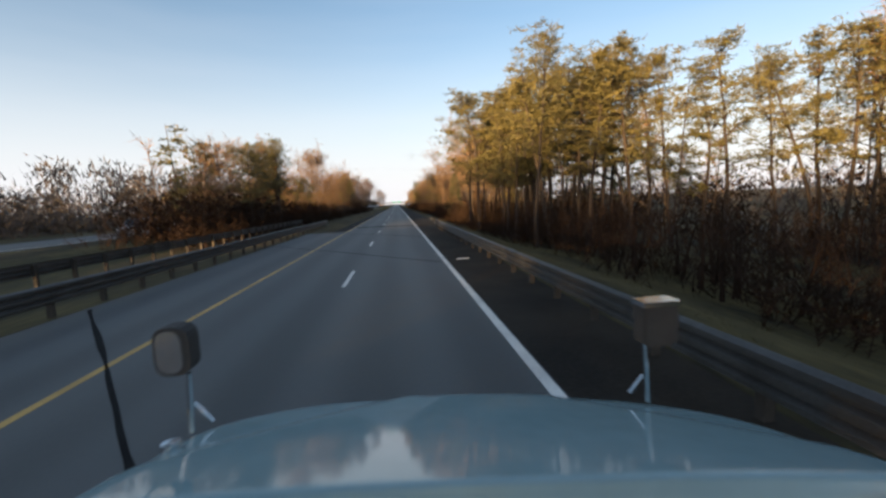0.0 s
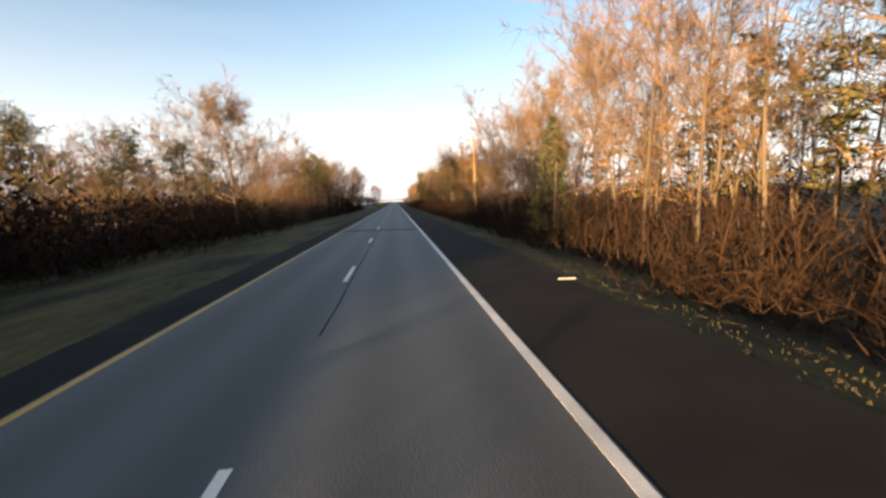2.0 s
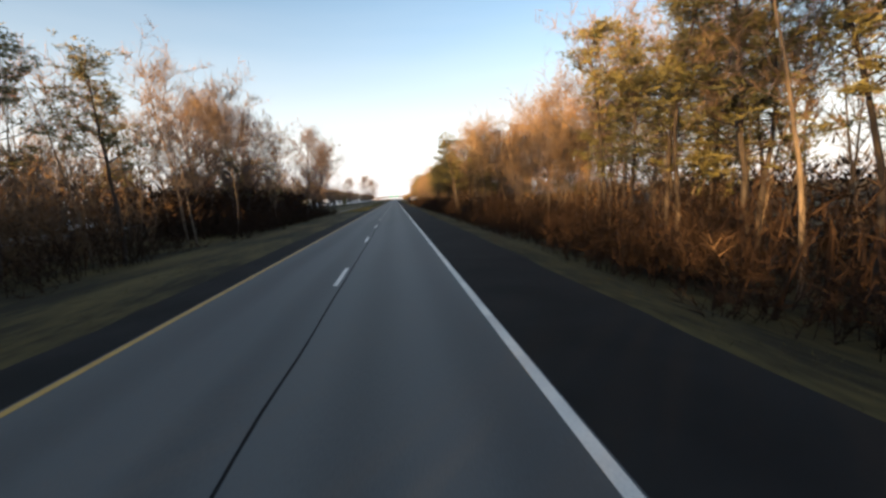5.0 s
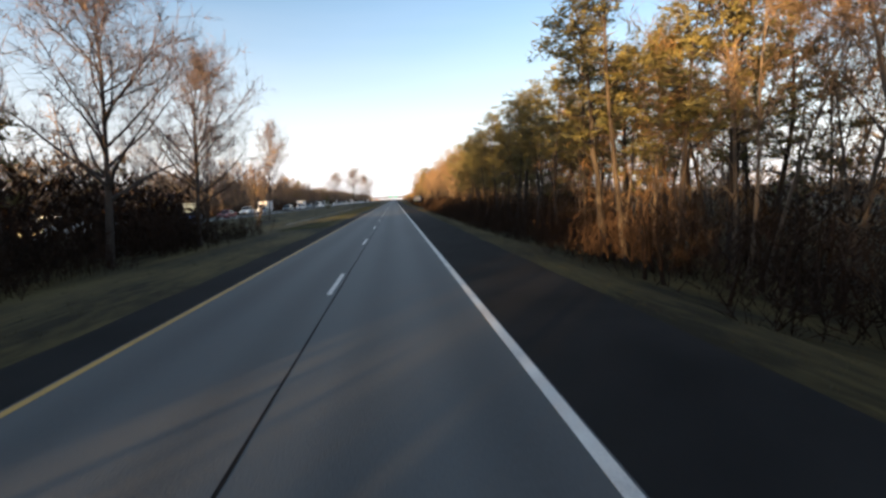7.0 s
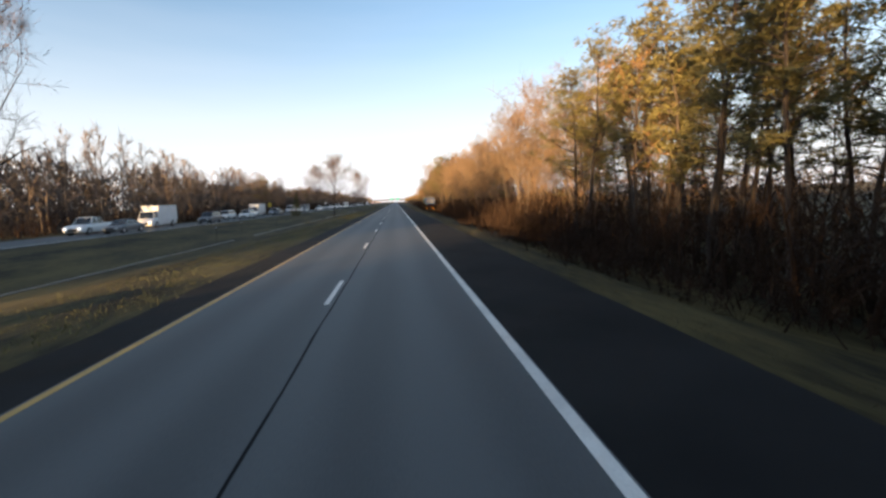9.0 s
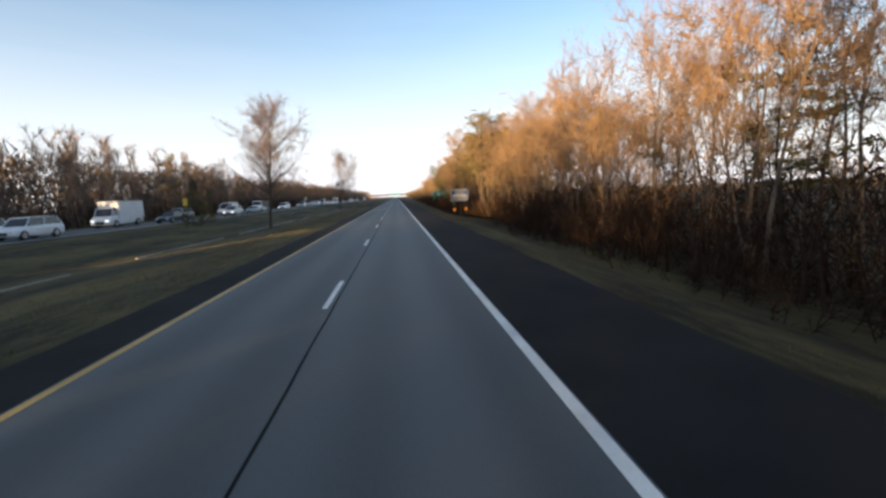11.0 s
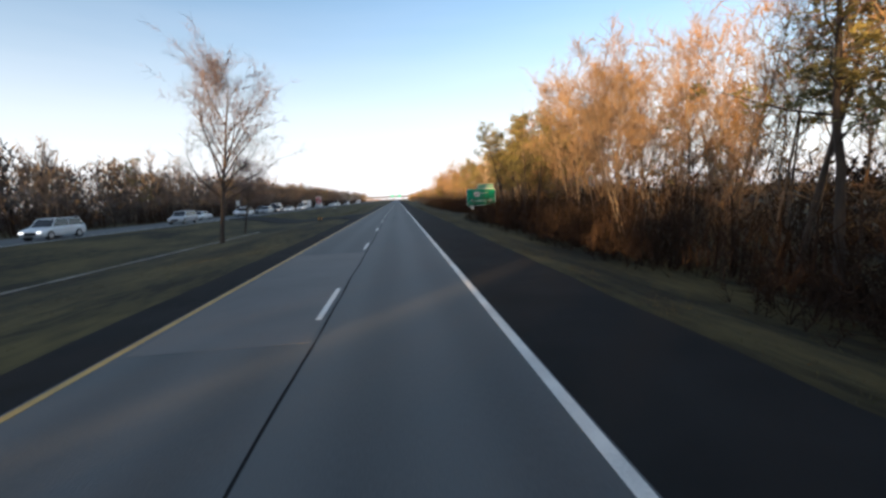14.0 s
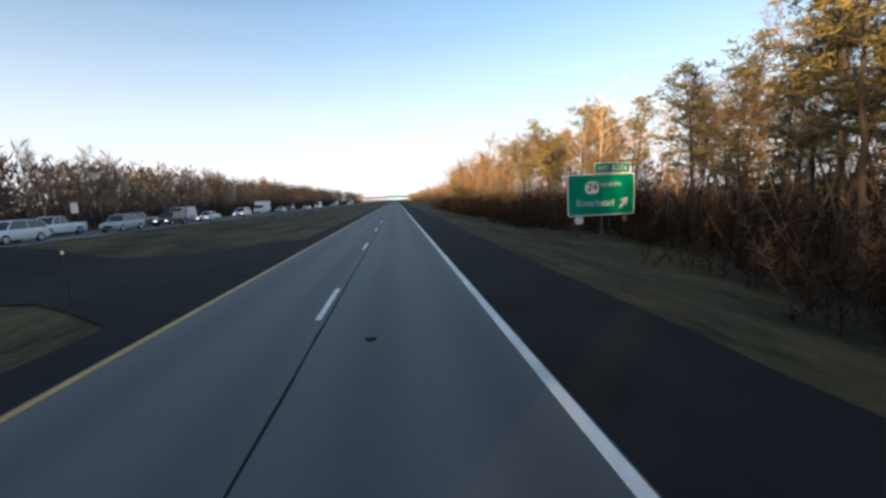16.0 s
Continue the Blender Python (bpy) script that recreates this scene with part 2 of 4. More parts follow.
def thing(name, label, category, group="", at=(0, 0, 0)):
    ob = tagged(new(name), label, category, group)
    ob.location = at
    return ob


def mesh_arrays(b):
    """Triangles of a Build as arrays."""
    tri = [t for f in b.f for t in ((f[0], f[i], f[i + 1]) for i in range(1, len(f) - 1))]
    return np.array(b.v, float), np.array(tri, np.int32)


def joined(name, templates, places, mat, label, category, kind="stuff"):
    """One mesh of many copies. places: rows of template, x, y, z, turn, scale, height scale."""
    vs, ts, off = [], [], 0
    for k, x, y, z, a, s, h in places:
        v, t = templates[k]
        c, d = math.cos(a) * s, math.sin(a) * s
        w = np.empty_like(v)
        w[:, 0], w[:, 1], w[:, 2] = v[:, 0] * c - v[:, 1] * d + x, v[:, 0] * d + v[:, 1] * c + y, v[:, 2] * s * h + z
        vs.append(w), ts.append(t + off)
        off += len(v)
    v, t = np.concatenate(vs), np.concatenate(ts)
    me = bpy.data.meshes.new(name)
    me.vertices.add(len(v)), me.loops.add(t.size), me.polygons.add(len(t))
    me.vertices.foreach_set("co", v.astype(np.float32).ravel())
    me.loops.foreach_set("vertex_index", t.astype(np.int32).ravel())
    me.polygons.foreach_set("loop_start", np.arange(0, t.size, 3, dtype=np.int32))
    me.update(calc_edges=True)
    me.materials.append(mat)
    return tagged(new(name, me), label, category, kind=kind)


def strip(name, x0, x1, y0, y1, z, mat, label, category, thick=0.05, step=12.0, wobble=0.0, edges=(1, 1)):
    """A long slab along the road; wobble roughens its long edges."""
    b = Build()
    n = max(2, int((y1 - y0) / step))
    rings = []
    for i in range(n + 1):
        y = y0 + (y1 - y0) * i / n
        a, c = x0 + edges[0] * wobble * noise.noise((y * 0.4, x0, 0)), x1 + edges[1] * wobble * noise.noise((y * 0.4, x1, 5))
        rings.append([(a, y, z - thick), (c, y, z - thick), (c, y, z), (a, y, z)])
    b.loft(rings)
    return tagged(new(name, b.mesh(name, mat)), label, category, kind="structure")


# ---- ground and road ----
def ground_z(x, y):
    """Level of the ground beside the road."""
    if x > 7:
        u = min(1, (x - 7) / 4.5)
        return -0.03 - 0.95 * u * u * (3 - 2 * u) - 0.7 * min(1, max(0, x - 11.5) / 10) + 0.12 * noise.noise((x * 0.3, y * 0.1, 0))
    if x < -5.5:
        u = -x - 5.5
        return -0.05 - 0.5 * math.sin(min(1, u / 18) * math.pi) ** 2 + 0.4 * min(1, max(0, u - 12) / 8) + (0.1 * noise.noise((x * 0.2, y * 0.08, 3)) if u < 18 else 0)
    return -0.09


def ground():
    xs = [-2500, -900, -300, -120, -70, -50, -40, -36, -34] + list(np.arange(-26, -5, 1.5)) + [-5, 0, 6.5] + list(np.arange(7, 30, 1.5)) + [36, 50, 90, 250, 900, 2500]
    ys = [-900, -300, -100] + list(np.arange(-40, 720, 4.0)) + [800, 950, 1200, 1600, 2200, 3000]
    b = Build()
    b.v = [np.array((x, y, ground_z(x, min(y, 900)))) for y in ys for x in xs]
    n = len(xs)
    b.f = [(j * n + i, j * n + i + 1, (j + 1) * n + i + 1, (j + 1) * n + i) for j in range(len(ys) - 1) for i in range(n - 1)]
    tagged(new("ground", b.mesh("ground", SOIL, True)), "rough winter grass and brown leaf litter beside the highway", "ground", kind="structure")


ground()
strip("road", -3.28, 3.78, -60, 1500, 0.0, CONCRETE, "worn grey two-lane concrete highway carriageway", "road", 0.12)
strip("shoulder_right", 3.78, SHOULDER_R, 46, 1500, -0.004, ASPHALT, "dark asphalt hard shoulder beside white edge line", "shoulder", 0.1, 1.5, 0.12, edges=(0, 1))
strip("shoulder_right_bridge", 3.78, 5.9, -60, 46, -0.006, DIRT, "dirty brown narrow shoulder under the guardrail", "shoulder", 0.1, 1.5, 0.1, edges=(0, 1))
strip("shoulder_left_bridge", -6.8, -3.28, -60, 40, -0.004, CONCRETE, "wide grey paved shoulder before the guardrail ends", "shoulder", 0.1, 3)
strip("shoulder_left", SHOULDER_L, -3.28, 40, 1500, -0.006, ASPHALT, "narrow dark asphalt shoulder beside yellow line", "shoulder", 0.1, 1.5, 0.15, edges=(1, 0))
strip("edge_line_right", 3.58, 3.75, -60, 1500, 0.004, WHITE_LINE, "solid white painted edge line", "road marking", 0.004, 3)
strip("edge_line_left", -3.23, -3.09, -60, 1500, 0.004, YELLOW_LINE, "solid yellow painted edge line", "road marking", 0.004, 3)
jb = Build()
jb.loft([[(x - w, y, -0.001), (x + w, y, -0.001), (x + w, y, 0.003), (x - w, y, 0.003)] for i in range(1056) for y in (56 + 0.8 * i,)
         for x, w in ((0.19 + 0.045 * noise.noise((y * 0.35, 1, 0)), 0.021 + 0.012 * noise.noise((y * 0.9, 4, 2))),)])
tagged(new("pavement_joint", jb.mesh("pavement_joint", TAR)), "dark sealed joint along the lane line", "pavement joint", kind="structure")
dash = Build()
dash.box(-0.065, 0, 0, 0.065, 3.05, 0.004)
dash_mesh = dash.mesh("lane_dash", WHITE_LINE)
for i in range(-3, 100):
    d = tagged(new("lane_dash", dash_mesh), "white painted lane dash, slightly worn", "lane dash", "dashes of the lane line", "structure")
    d.location = (0, 12.54 + 12.192 * i, 0.003)

# opposite carriageway
strip("opposite_road", -34.0, -25.6, -60, 1500, 0.36, CONCRETE, "grey opposite highway carriageway carrying queued traffic", "road", 0.4)
strip("opposite_edge_line", -26.1, -25.95, -60, 1500, 0.366, WHITE_LINE, "pale painted edge line of opposite carriageway", "road marking", 0.004, 6)

# paved turnaround across the median
cb, rings = Build(), []
for i in range(15):
    x = -4.52 - 21.1 * i / 14
    y0, y1 = 405.2 + 0.48 * (-x - 5) - 1.6 * max(0, 1 - i / 3), 420.2 + 3.0 * max(0, 1 - i / 4) + 0.35 * max(0, -x - 11)
    rings.append([(x, y0 + (y1 - y0) * k / 6, max(ground_z(x, y0 + (y1 - y0) * k / 6), -0.2 if i == 0 else -9) + 0.05) for k in range(7)] + [(x, y1, -0.9), (x, y0, -0.9)])
cb.loft(rings)
tagged(new("median_turnaround", cb.mesh("median_turnaround", ASPHALT)), "dark asphalt turnaround crossing the grass median", "road", kind="structure")

# ---- vegetation templates ----
def unit(v):
    return v / (np.linalg.norm(v) + 1e-9)


def limb(b, p, d, length, r0, r1, segs, sides, wander=0.12, lift=0.0):
    pts, radii = [p], [r0]
    for i in range(segs):
        d = unit(d + rng.normal(size=3) * wander + np.array((0, 0, lift)))
        p = p + d * length / segs
        pts.append(p), radii.append(r0 + (r1 - r0) * (i + 1) / segs)
    b.tube(pts, radii, sides)
    return pts, d


def along(pts, u):
    k = min(int(u * (len(pts) - 1)), len(pts) - 2)
    f = u * (len(pts) - 1) - k
    return pts[k] * (1 - f) + pts[k + 1] * f


def sideways(d, angle):
    s = unit(np.cross(d, rng.normal(size=3)))
    return unit(d * math.cos(angle) + s * math.sin(angle))


def bare_tree(height, spread=1.0, limbs=11, twigs=20, leaves=0, low=0.3, stems=1, steep=(26, 56), sub=6, wander=0.045, thick=0.5, fine=0.034, girth=0.0075, leaf=(0.07, 0.14), long=(0.45, 1.25), topless=1.0):
    """Stems, limbs and twigs of a leafless broadleaf tree; dry leaves, if it keeps any, hang on its lower limbs."""
    trunk, crown = Build(), Build()
    tips = []
    for stem in range(stems):
        tall = height * (1 if stem == 0 else rng.uniform(0.7, 0.92))
        r = tall * girth * (1 if stems == 1 else 0.75)
        lean = np.array((0, 0, 1.0)) if stems == 1 else unit(np.array((rng.normal() * 0.12, rng.normal() * 0.12, 1.0)))
        foot = np.zeros(3) if stem == 0 else np.array((rng.normal() * 0.3, rng.normal() * 0.3, 0))
        pts, _ = limb(trunk, foot, lean, tall * 0.9, r, 0.02, 8, 6, wander, 0.04)
        n = max(4, limbs // stems)
        for i in range(n):
            u = low + (0.97 - low) * (i + rng.random()) / n
            v = (u - low) / (1 - low)
            d = sideways(np.array((0, 0, 1.0)), radians(rng.uniform(*steep) * (1.1 - 0.55 * v)))
            L = tall * spread * rng.uniform(0.24, 0.36) * (0.55 + 0.9 * math.sin(math.pi * min(1, 0.25 + 0.62 * v)) - 0.55 * v)
            lp, ld = limb(trunk, along(pts, u), d, L, max(0.022, r * (1 - u) * thick), 0.01, 4, 3, 0.12, 0.08)
            for j in range(sub):
                q = along(lp, 0.25 + 0.75 * (j + rng.random()) / sub)
                bd = unit(sideways(ld, radians(rng.uniform(25, 65))) + (0, 0, 0.12))
                reach = L * rng.uniform(0.3, 0.6)
                trunk.blade(q, bd, reach, 0.032)
                tips.append(([q, q + bd * reach * 0.5, q + bd * reach], bd))
            tips.append((lp, ld))
    for bp, bd in tips:
        for j in range(twigs):
            q = along(bp, rng.uniform(0.15, 1))
            crown.blade(q, unit(sideways(bd, radians(rng.uniform(20, 85))) + (0, 0, 0.15)), rng.uniform(*long), fine)
        if bp[-1][2] < height * topless:
            for j in range(leaves):
                crown.leaf(along(bp, rng.uniform(0.1, 1)) + rng.normal(size=3) * 0.35, rng.uniform(*leaf))
    return trunk, crown


def pine_tree(height, base=0.4, width=2.4, clumps=6, needles=14):
    """Irregular pitch pine: flattened sprays of needles in layers along crooked limbs, with gaps between."""
    trunk, crown = Build(), Build()
    r = height * 0.0115
    pts, _ = limb(trunk, np.zeros(3), np.array((0, 0, 1.0)), height * 0.95, r, 0.03, 9, 6, 0.06, 0.06)
    n = int(height * 2.1)
    for i in range(n):
        u = base + (0.99 - base) * ((i + rng.random()) / n) ** 0.85
        v = (u - base) / (1 - base)
        L = width * (0.35 + 0.9 * math.sin(math.pi * min(1, 0.28 + 0.66 * v))) * rng.uniform(0.45, 1.2)
        d = sideways(np.array((0, 0, 1.0)), radians(rng.uniform(66, 92) - 48 * v * v))
        lp, ld = limb(trunk, along(pts, u), d, L, 0.05 * (1 - 0.6 * v), 0.01, 3, 3, 0.18, 0.1)
        for j in range(clumps):
            c = along(lp, 1 - 0.7 * j / clumps) + rng.normal(size=3) * (0.3, 0.3, 0.1)
            s = rng.uniform(0.28, 0.52)
            for k in range(needles):
                g = rng.normal(size=3) * (1, 1, 0.45) + (0, 0, 0.3)
                crown.blade(c + rng.normal(size=3) * (0.2, 0.2, 0.06), unit(g), s * rng.uniform(0.6, 1.1), 0.085)
    for i in range(7):
        limb(trunk, along(pts, rng.uniform(0.15, base)), sideways(np.array((0, 0, 1.0)), radians(80)), rng.uniform(0.6, 1.8), 0.02, 0.006, 3, 3)
    return trunk, crown


def mass_tree(kind, height):
    """A light tree of few pieces, for the depth of the wood: stem and crown."""
    trunk, crown = Build(), Build()
    up = np.array((0, 0, 1.0))
    pts, _ = limb(trunk, np.zeros(3), up, height * 0.93, height * 0.010, 0.03, 4, 4, 0.07, 0.05)
    n = {"bare": 10, "oak": 8, "pine": 12}[kind]
    for i in range(n):
        u = 0.3 + 0.66 * (i + rng.random()) / n
        L = height * (0.27 if kind != "pine" else 0.17) * (1.2 - 0.75 * u)
        lp, ld = limb(trunk, along(pts, u), sideways(up, radians(rng.uniform(25, 58) * (1.2 - 0.6 * u) if kind != "pine" else 72)), L, 0.05 * (1.1 - u), 0.014, 2, 3, 0.15, 0.1)
        for j in range(30 if kind == "bare" else 14 if kind == "oak" else 0):
            crown.blade(along(lp, rng.uniform(0.1, 1)), unit(sideways(ld, radians(rng.uniform(10, 75))) + (0, 0, 0.12)), rng.uniform(0.6, 1.7), 0.06)
        for j in range(9 if kind == "oak" and u < 0.7 else 0):
            crown.leaf(along(lp, rng.uniform(0, 1)) + rng.normal(size=3) * 0.6, rng.uniform(0.2, 0.36))
        for j in range(4 if kind == "pine" else 0):
            c = along(lp, rng.uniform(0.3, 1)) + rng.normal(size=3) * (0.5, 0.5, 0.2)
            for k in range(11):
                crown.blade(c + rng.normal(size=3) * (0.25, 0.25, 0.08), unit(rng.normal(size=3) * (1, 1, 0.5) + (0, 0, 0.3)), rng.uniform(0.4, 0.75), 0.16)
    return mesh_arrays(trunk), mesh_arrays(crown)


def cedar_tree(height, width):
    trunk, crown = Build(), Build()
    pts, _ = limb(trunk, np.zeros(3), np.array((0, 0, 1.0)), height, height * 0.012, 0.02, 6, 6, 0.03, 0.06)
    for i in range(int(height * 36)):
        u = rng.uniform(0.03, 1) ** 1.25
        rad = width * min(1, 1.6 * (1 - u)) ** 0.9 * (0.85 + 0.15 * math.sin(9 * u)) * rng.uniform(0.55, 1)
        a = rng.uniform(0, 2 * math.pi)
        c = np.array((rad * math.cos(a), rad * math.sin(a), u * height))
        for k in range(15):
            g = unit(rng.normal(size=3) + (math.cos(a) * 0.5, math.sin(a) * 0.5, 0.5))
            crown.blade(c, g, rng.uniform(0.25, 0.5), 0.07)
    return trunk, crown


def shrub(height, width, stems=10, twigs=11, leaves=5, wide=0.05, leaf=(0.12, 0.24)):
    b = Build()
    for i in range(stems):
        p = np.array((rng.normal() * width * 0.35, rng.normal() * width * 0.35, -0.1))
        d = unit(np.array((rng.normal() * 0.3, rng.normal() * 0.3, 1.0)))
        pts, e = limb(b, p, d, height * rng.uniform(0.5, 1.05), 0.016, 0.005, 2, 3, 0.15)
        for j in range(twigs):
            b.blade(along(pts, rng.uniform(0.1, 1)), sideways(e, radians(rng.uniform(20, 80))), rng.uniform(0.3, 0.8), wide)
        for j in range(leaves):
            b.leaf(along(pts, rng.uniform(0.1, 1)) + rng.normal(size=3) * 0.75 * leaf[1], rng.uniform(*leaf))
    return b


KINDS = {}


def tree_kind(key, built, bark, leaf, label, category, name, group):
    trunk, crown = built
    KINDS[key] = (trunk.mesh(name + "_trunk", bark, True), crown.mesh(name + "_crown", leaf), label, category, name, group, built)


for i in range(5):
    tree_kind(f"pine{i}", pine_tree(13.5, (0.32, 0.4, 0.46, 0.36, 0.5)[i], (2.5, 2.3, 2.6, 2.8, 2.3)[i]), PINE_BARK, NEEDLE,
              "tall pitch pine with tufted olive-green crown beside the highway", "pine tree", "pine_tree", "pines along the highway")
for i in range(7):
    tree_kind(f"bare{i}", bare_tree(14.0, (1.15, 0.95, 1.2, 1.0, 0.85, 1.05, 1.3)[i], low=(0.3, 0.42, 0.25, 0.3, 0.45, 0.3, 0.22)[i], stems=(1, 1, 2, 3, 1, 2, 1)[i], limbs=(11, 11, 12, 12, 10, 12, 13)[i]), BARK, TWIG,
              "leafless grey-brown broadleaf tree with fine twigs in the roadside wood", "bare tree", "bare_tree", "bare trees along the highway")
for i in range(3):
    tree_kind(f"oak{i}", bare_tree(12.0, 1.15, limbs=11, twigs=11, leaves=8, low=0.1, steep=(34, 66), sub=5, topless=0.55), BARK, DEADLEAF,
              "oak holding dry orange-brown leaves at the wood's edge", "oak tree", "oak_tree", "leafy oaks along the highway")
tree_kind("cedar0", cedar_tree(9.0, 1.9), BARK, CEDAR, "dense conical dark green cedar among bare trees", "cedar tree", "cedar_tree", "cedars along the highway")
for i in range(2):
    tree_kind(f"lone{i}", bare_tree(14.0, (1.12, 1.0)[i], limbs=28, twigs=19, low=0.26, steep=(36, 70), sub=10, wander=0.03, thick=0.85, fine=0.026, girth=0.0135, long=(0.5, 1.3)), LONE_BARK, LONE_TWIG,
              "tall leafless tree standing alone on the grass median", "bare tree", "bare_tree", "lone trees on the median")
# Pale dead bark, its colour lightened further for sun on the limbs.
PALE_BARK = material("sunlit_pale_bark", (0.4, 0.33, 0.25), (0.24, 0.19, 0.14), 0.85, scale=2, fine=18, bump=0.4, stretch=(1, 1, 0.3))
tree_kind("dead0", bare_tree(10.4, 1.35, limbs=11, twigs=5, low=0.3, steep=(30, 62), sub=5, wander=0.04, thick=0.75, fine=0.03, girth=0.0125, long=(0.4, 1.0)), PALE_BARK, PALE_BARK,
          "pale sunlit leafless tree standing behind the exit sign", "bare tree", "bare_tree", "bare trees along the highway")
tree_kind("dome0", bare_tree(14.5, 1.45, limbs=32, twigs=26, low=0.2, steep=(44, 84), sub=9, wander=0.03, thick=0.7, fine=0.045, girth=0.011, long=(0.6, 1.4)), BARK, TWIG,
          "wide domed leafless tree with fine pinkish twigs on the median", "bare tree", "bare_tree", "lone trees on the median")


def plant(key, x, y, height=1.0, width=None, turn=None, sink=0.1, lean=0.0):
    """A tree with trunk and crown; height and width scale its kind."""
    tm, cm, label, category, name, group, _ = KINDS[key]
    ob = thing(name, label, category, group)
    w = width or height
    ob.matrix_basis = Matrix.LocRotScale((x, y, ground_z(x, y) - sink), (Matrix.Rotation(radians(lean), 3, "Y") @ Matrix.Rotation(rng.uniform(0, 6.28) if turn is None else turn, 3, "Z")).to_quaternion(), (w, w, height))
    part("trunk", tm, None, ob)
    part("crown", cm, None, ob)


# stretches along the road: y0, y1, nearest x, kinds, height range, spacing
RIGHT = [
    (6, 26, 27.0, "pine pine pine oak", (0.98, 1.14), 2.3),
    (26, 50, 10.8, "pine", (0.98, 1.14), 2.0),
    (50, 64, 11.4, "bare oak bare pine", (0.95, 1.12), 3.4),
    (64, 74, 12.0, "bare bare bare", (1.0, 1.2), 3.4),
    (74, 102, 12.8, "bare bare bare bare oak", (0.95, 1.15), 3.6),
    (102, 124, 13.2, "bare oak bare oak", (0.8, 0.92), 2.0),
    (124, 132, 13.0, "bare bare oak", (0.95, 1.05), 2.0),
    (132, 146, 12.6, "pine pine bare pine", (0.88, 0.98), 2.0),
    (146, 188, 13.0, "bare bare bare oak bare", (0.84, 0.97), 2.1),
    (188, 200, 12.6, "pine pine pine oak", (0.92, 1.02), 1.8),
    (200, 250, 13.2, "pine pine pine oak pine", (0.82, 0.96), 1.75),
    (250, 268, 13.8, "pine bare bare bare", (0.78, 0.95), 2.1),
    (268, 328, 14.0, "bare bare bare oak bare bare", (0.78, 0.92), 2.1),
    (328, 346, 14.0, "pine pine bare pine", (0.94, 1.06), 2.0),
    (346, 360, 14.4, "pine bare pine oak", (0.86, 1.0), 2.0),
    (360, 384, 14.6, "bare bare oak bare", (0.84, 0.97), 2.1),
    (384, 408, 15.0, "pine pine bare pine oak", (0.86, 1.0), 2.0),
    (408, 470, 20.5, "pine pine oak pine bare", (0.88, 1.02), 2.2),
    (470, 545, 19.5, "oak bare pine oak bare", (0.84, 0.98), 2.4),
]
LEFT = [
    (42, 49, -14.8, "oak bare pine oak", (0.4, 0.52), 2.0),
    (49, 53, -14.6, "pine oak pine", (0.7, 0.82), 1.7),
    (53, 68, -14.6, "pine pine oak pine", (0.84, 1.0), 1.7),
    (68, 92, -16.2, "oak bare pine bare", (0.52, 0.72), 1.7),
    (106, 126, -14.0, "bare oak oak bare", (0.82, 1.0), 2.4),
    (126, 160, -13.5, "pine bare pine oak oak", (0.8, 1.0), 2.2),
    (160, 190, -13.5, "bare lone bare", (0.92, 1.1), 3.5),
]


# gaps in the woods through which the low sun reaches the road: start and end along the road, and how tall the wood stands there
GAPS = ((55.0, 71.0, 0.3), (100.0, 134.0, 0.4), (190.9, 192.7, 0.0), (252.0, 255.0, 0.25), (262.0, 267.5, 0.2), (323.0, 332.0, 0.2), (366.0, 367.8, 0.25))


def clearing(x, y, margin=0.0):
    """How tall the woods to the west stand: gaps run through them along the evening light."""
    across = y + (13 - x) * 1.136
    for a, b, tall in GAPS:
        if a - margin < across < b + margin:
            return tall
    return 1.0


def pick(word):
    n = {"pine": 5, "bare": 7, "oak": 3, "lone": 2}[word]
    return f"{word}{int(rng.integers(n))}"


for rows, side in ((RIGHT, 1), (LEFT, -1)):
    for y0, y1, x0, mix, (h0, h1), gap in rows:
        words = mix.split()
        y = y0 + rng.uniform(0, gap)
        while y < y1:
            for row in range(3 if side > 0 and y < 470 else 2):
                if side > 0 and ((row < 2 and 101 < y < 117) or (row < 1 and 66 < y < 78) or (row < 2 and 421 < y < 433)):
                    continue
                word = words[int(rng.integers(len(words)))]
                x, v = x0 + side * (row * 3.2 + rng.uniform(0, 3.0) + (1.6 if word == "oak" else 0)), y + rng.uniform(-1, 1)
                if side > 0 or clearing(x, v, 0.9):
                    plant(pick(word), x, v, rng.uniform(h0, h1))
            y += gap * rng.uniform(0.8, 1.9)
for i in range(16):
    plant(pick("pine"), 14.0 + i * 1.35, 35.5 - i * 1.25 + rng.uniform(-1, 1), rng.uniform(0.92, 1.12))
plant("pine3", 10.3, 47.0, 1.12, 1.4)
plant("pine0", 10.4, 42.6, 1.1, 1.35)
plant("pine3", 12.6, 192.0, 0.98, 1.25)
plant("pine3", 14.4, 331.5, 1.12, 1.45, turn=0.7)
plant("pine0", 16.6, 335.0, 1.18, 1.4, turn=2.1)
plant("pine1", 15.2, 338.5, 1.02, 1.35, turn=4.0)
plant("oak1", 14.6, 347.0, 1.18, 1.25, turn=1.2)
plant("cedar0", 12.6, 75.6, 0.98, 1.0)
plant("dome0", -16.5, 97.5, 1.0)
plant("bare6", -19.0, 88.0, 0.72)
plant("bare2", -21.0, 104.0, 0.8)
plant("dead0", 20.4, 429.5, 1.12, turn=0.6)
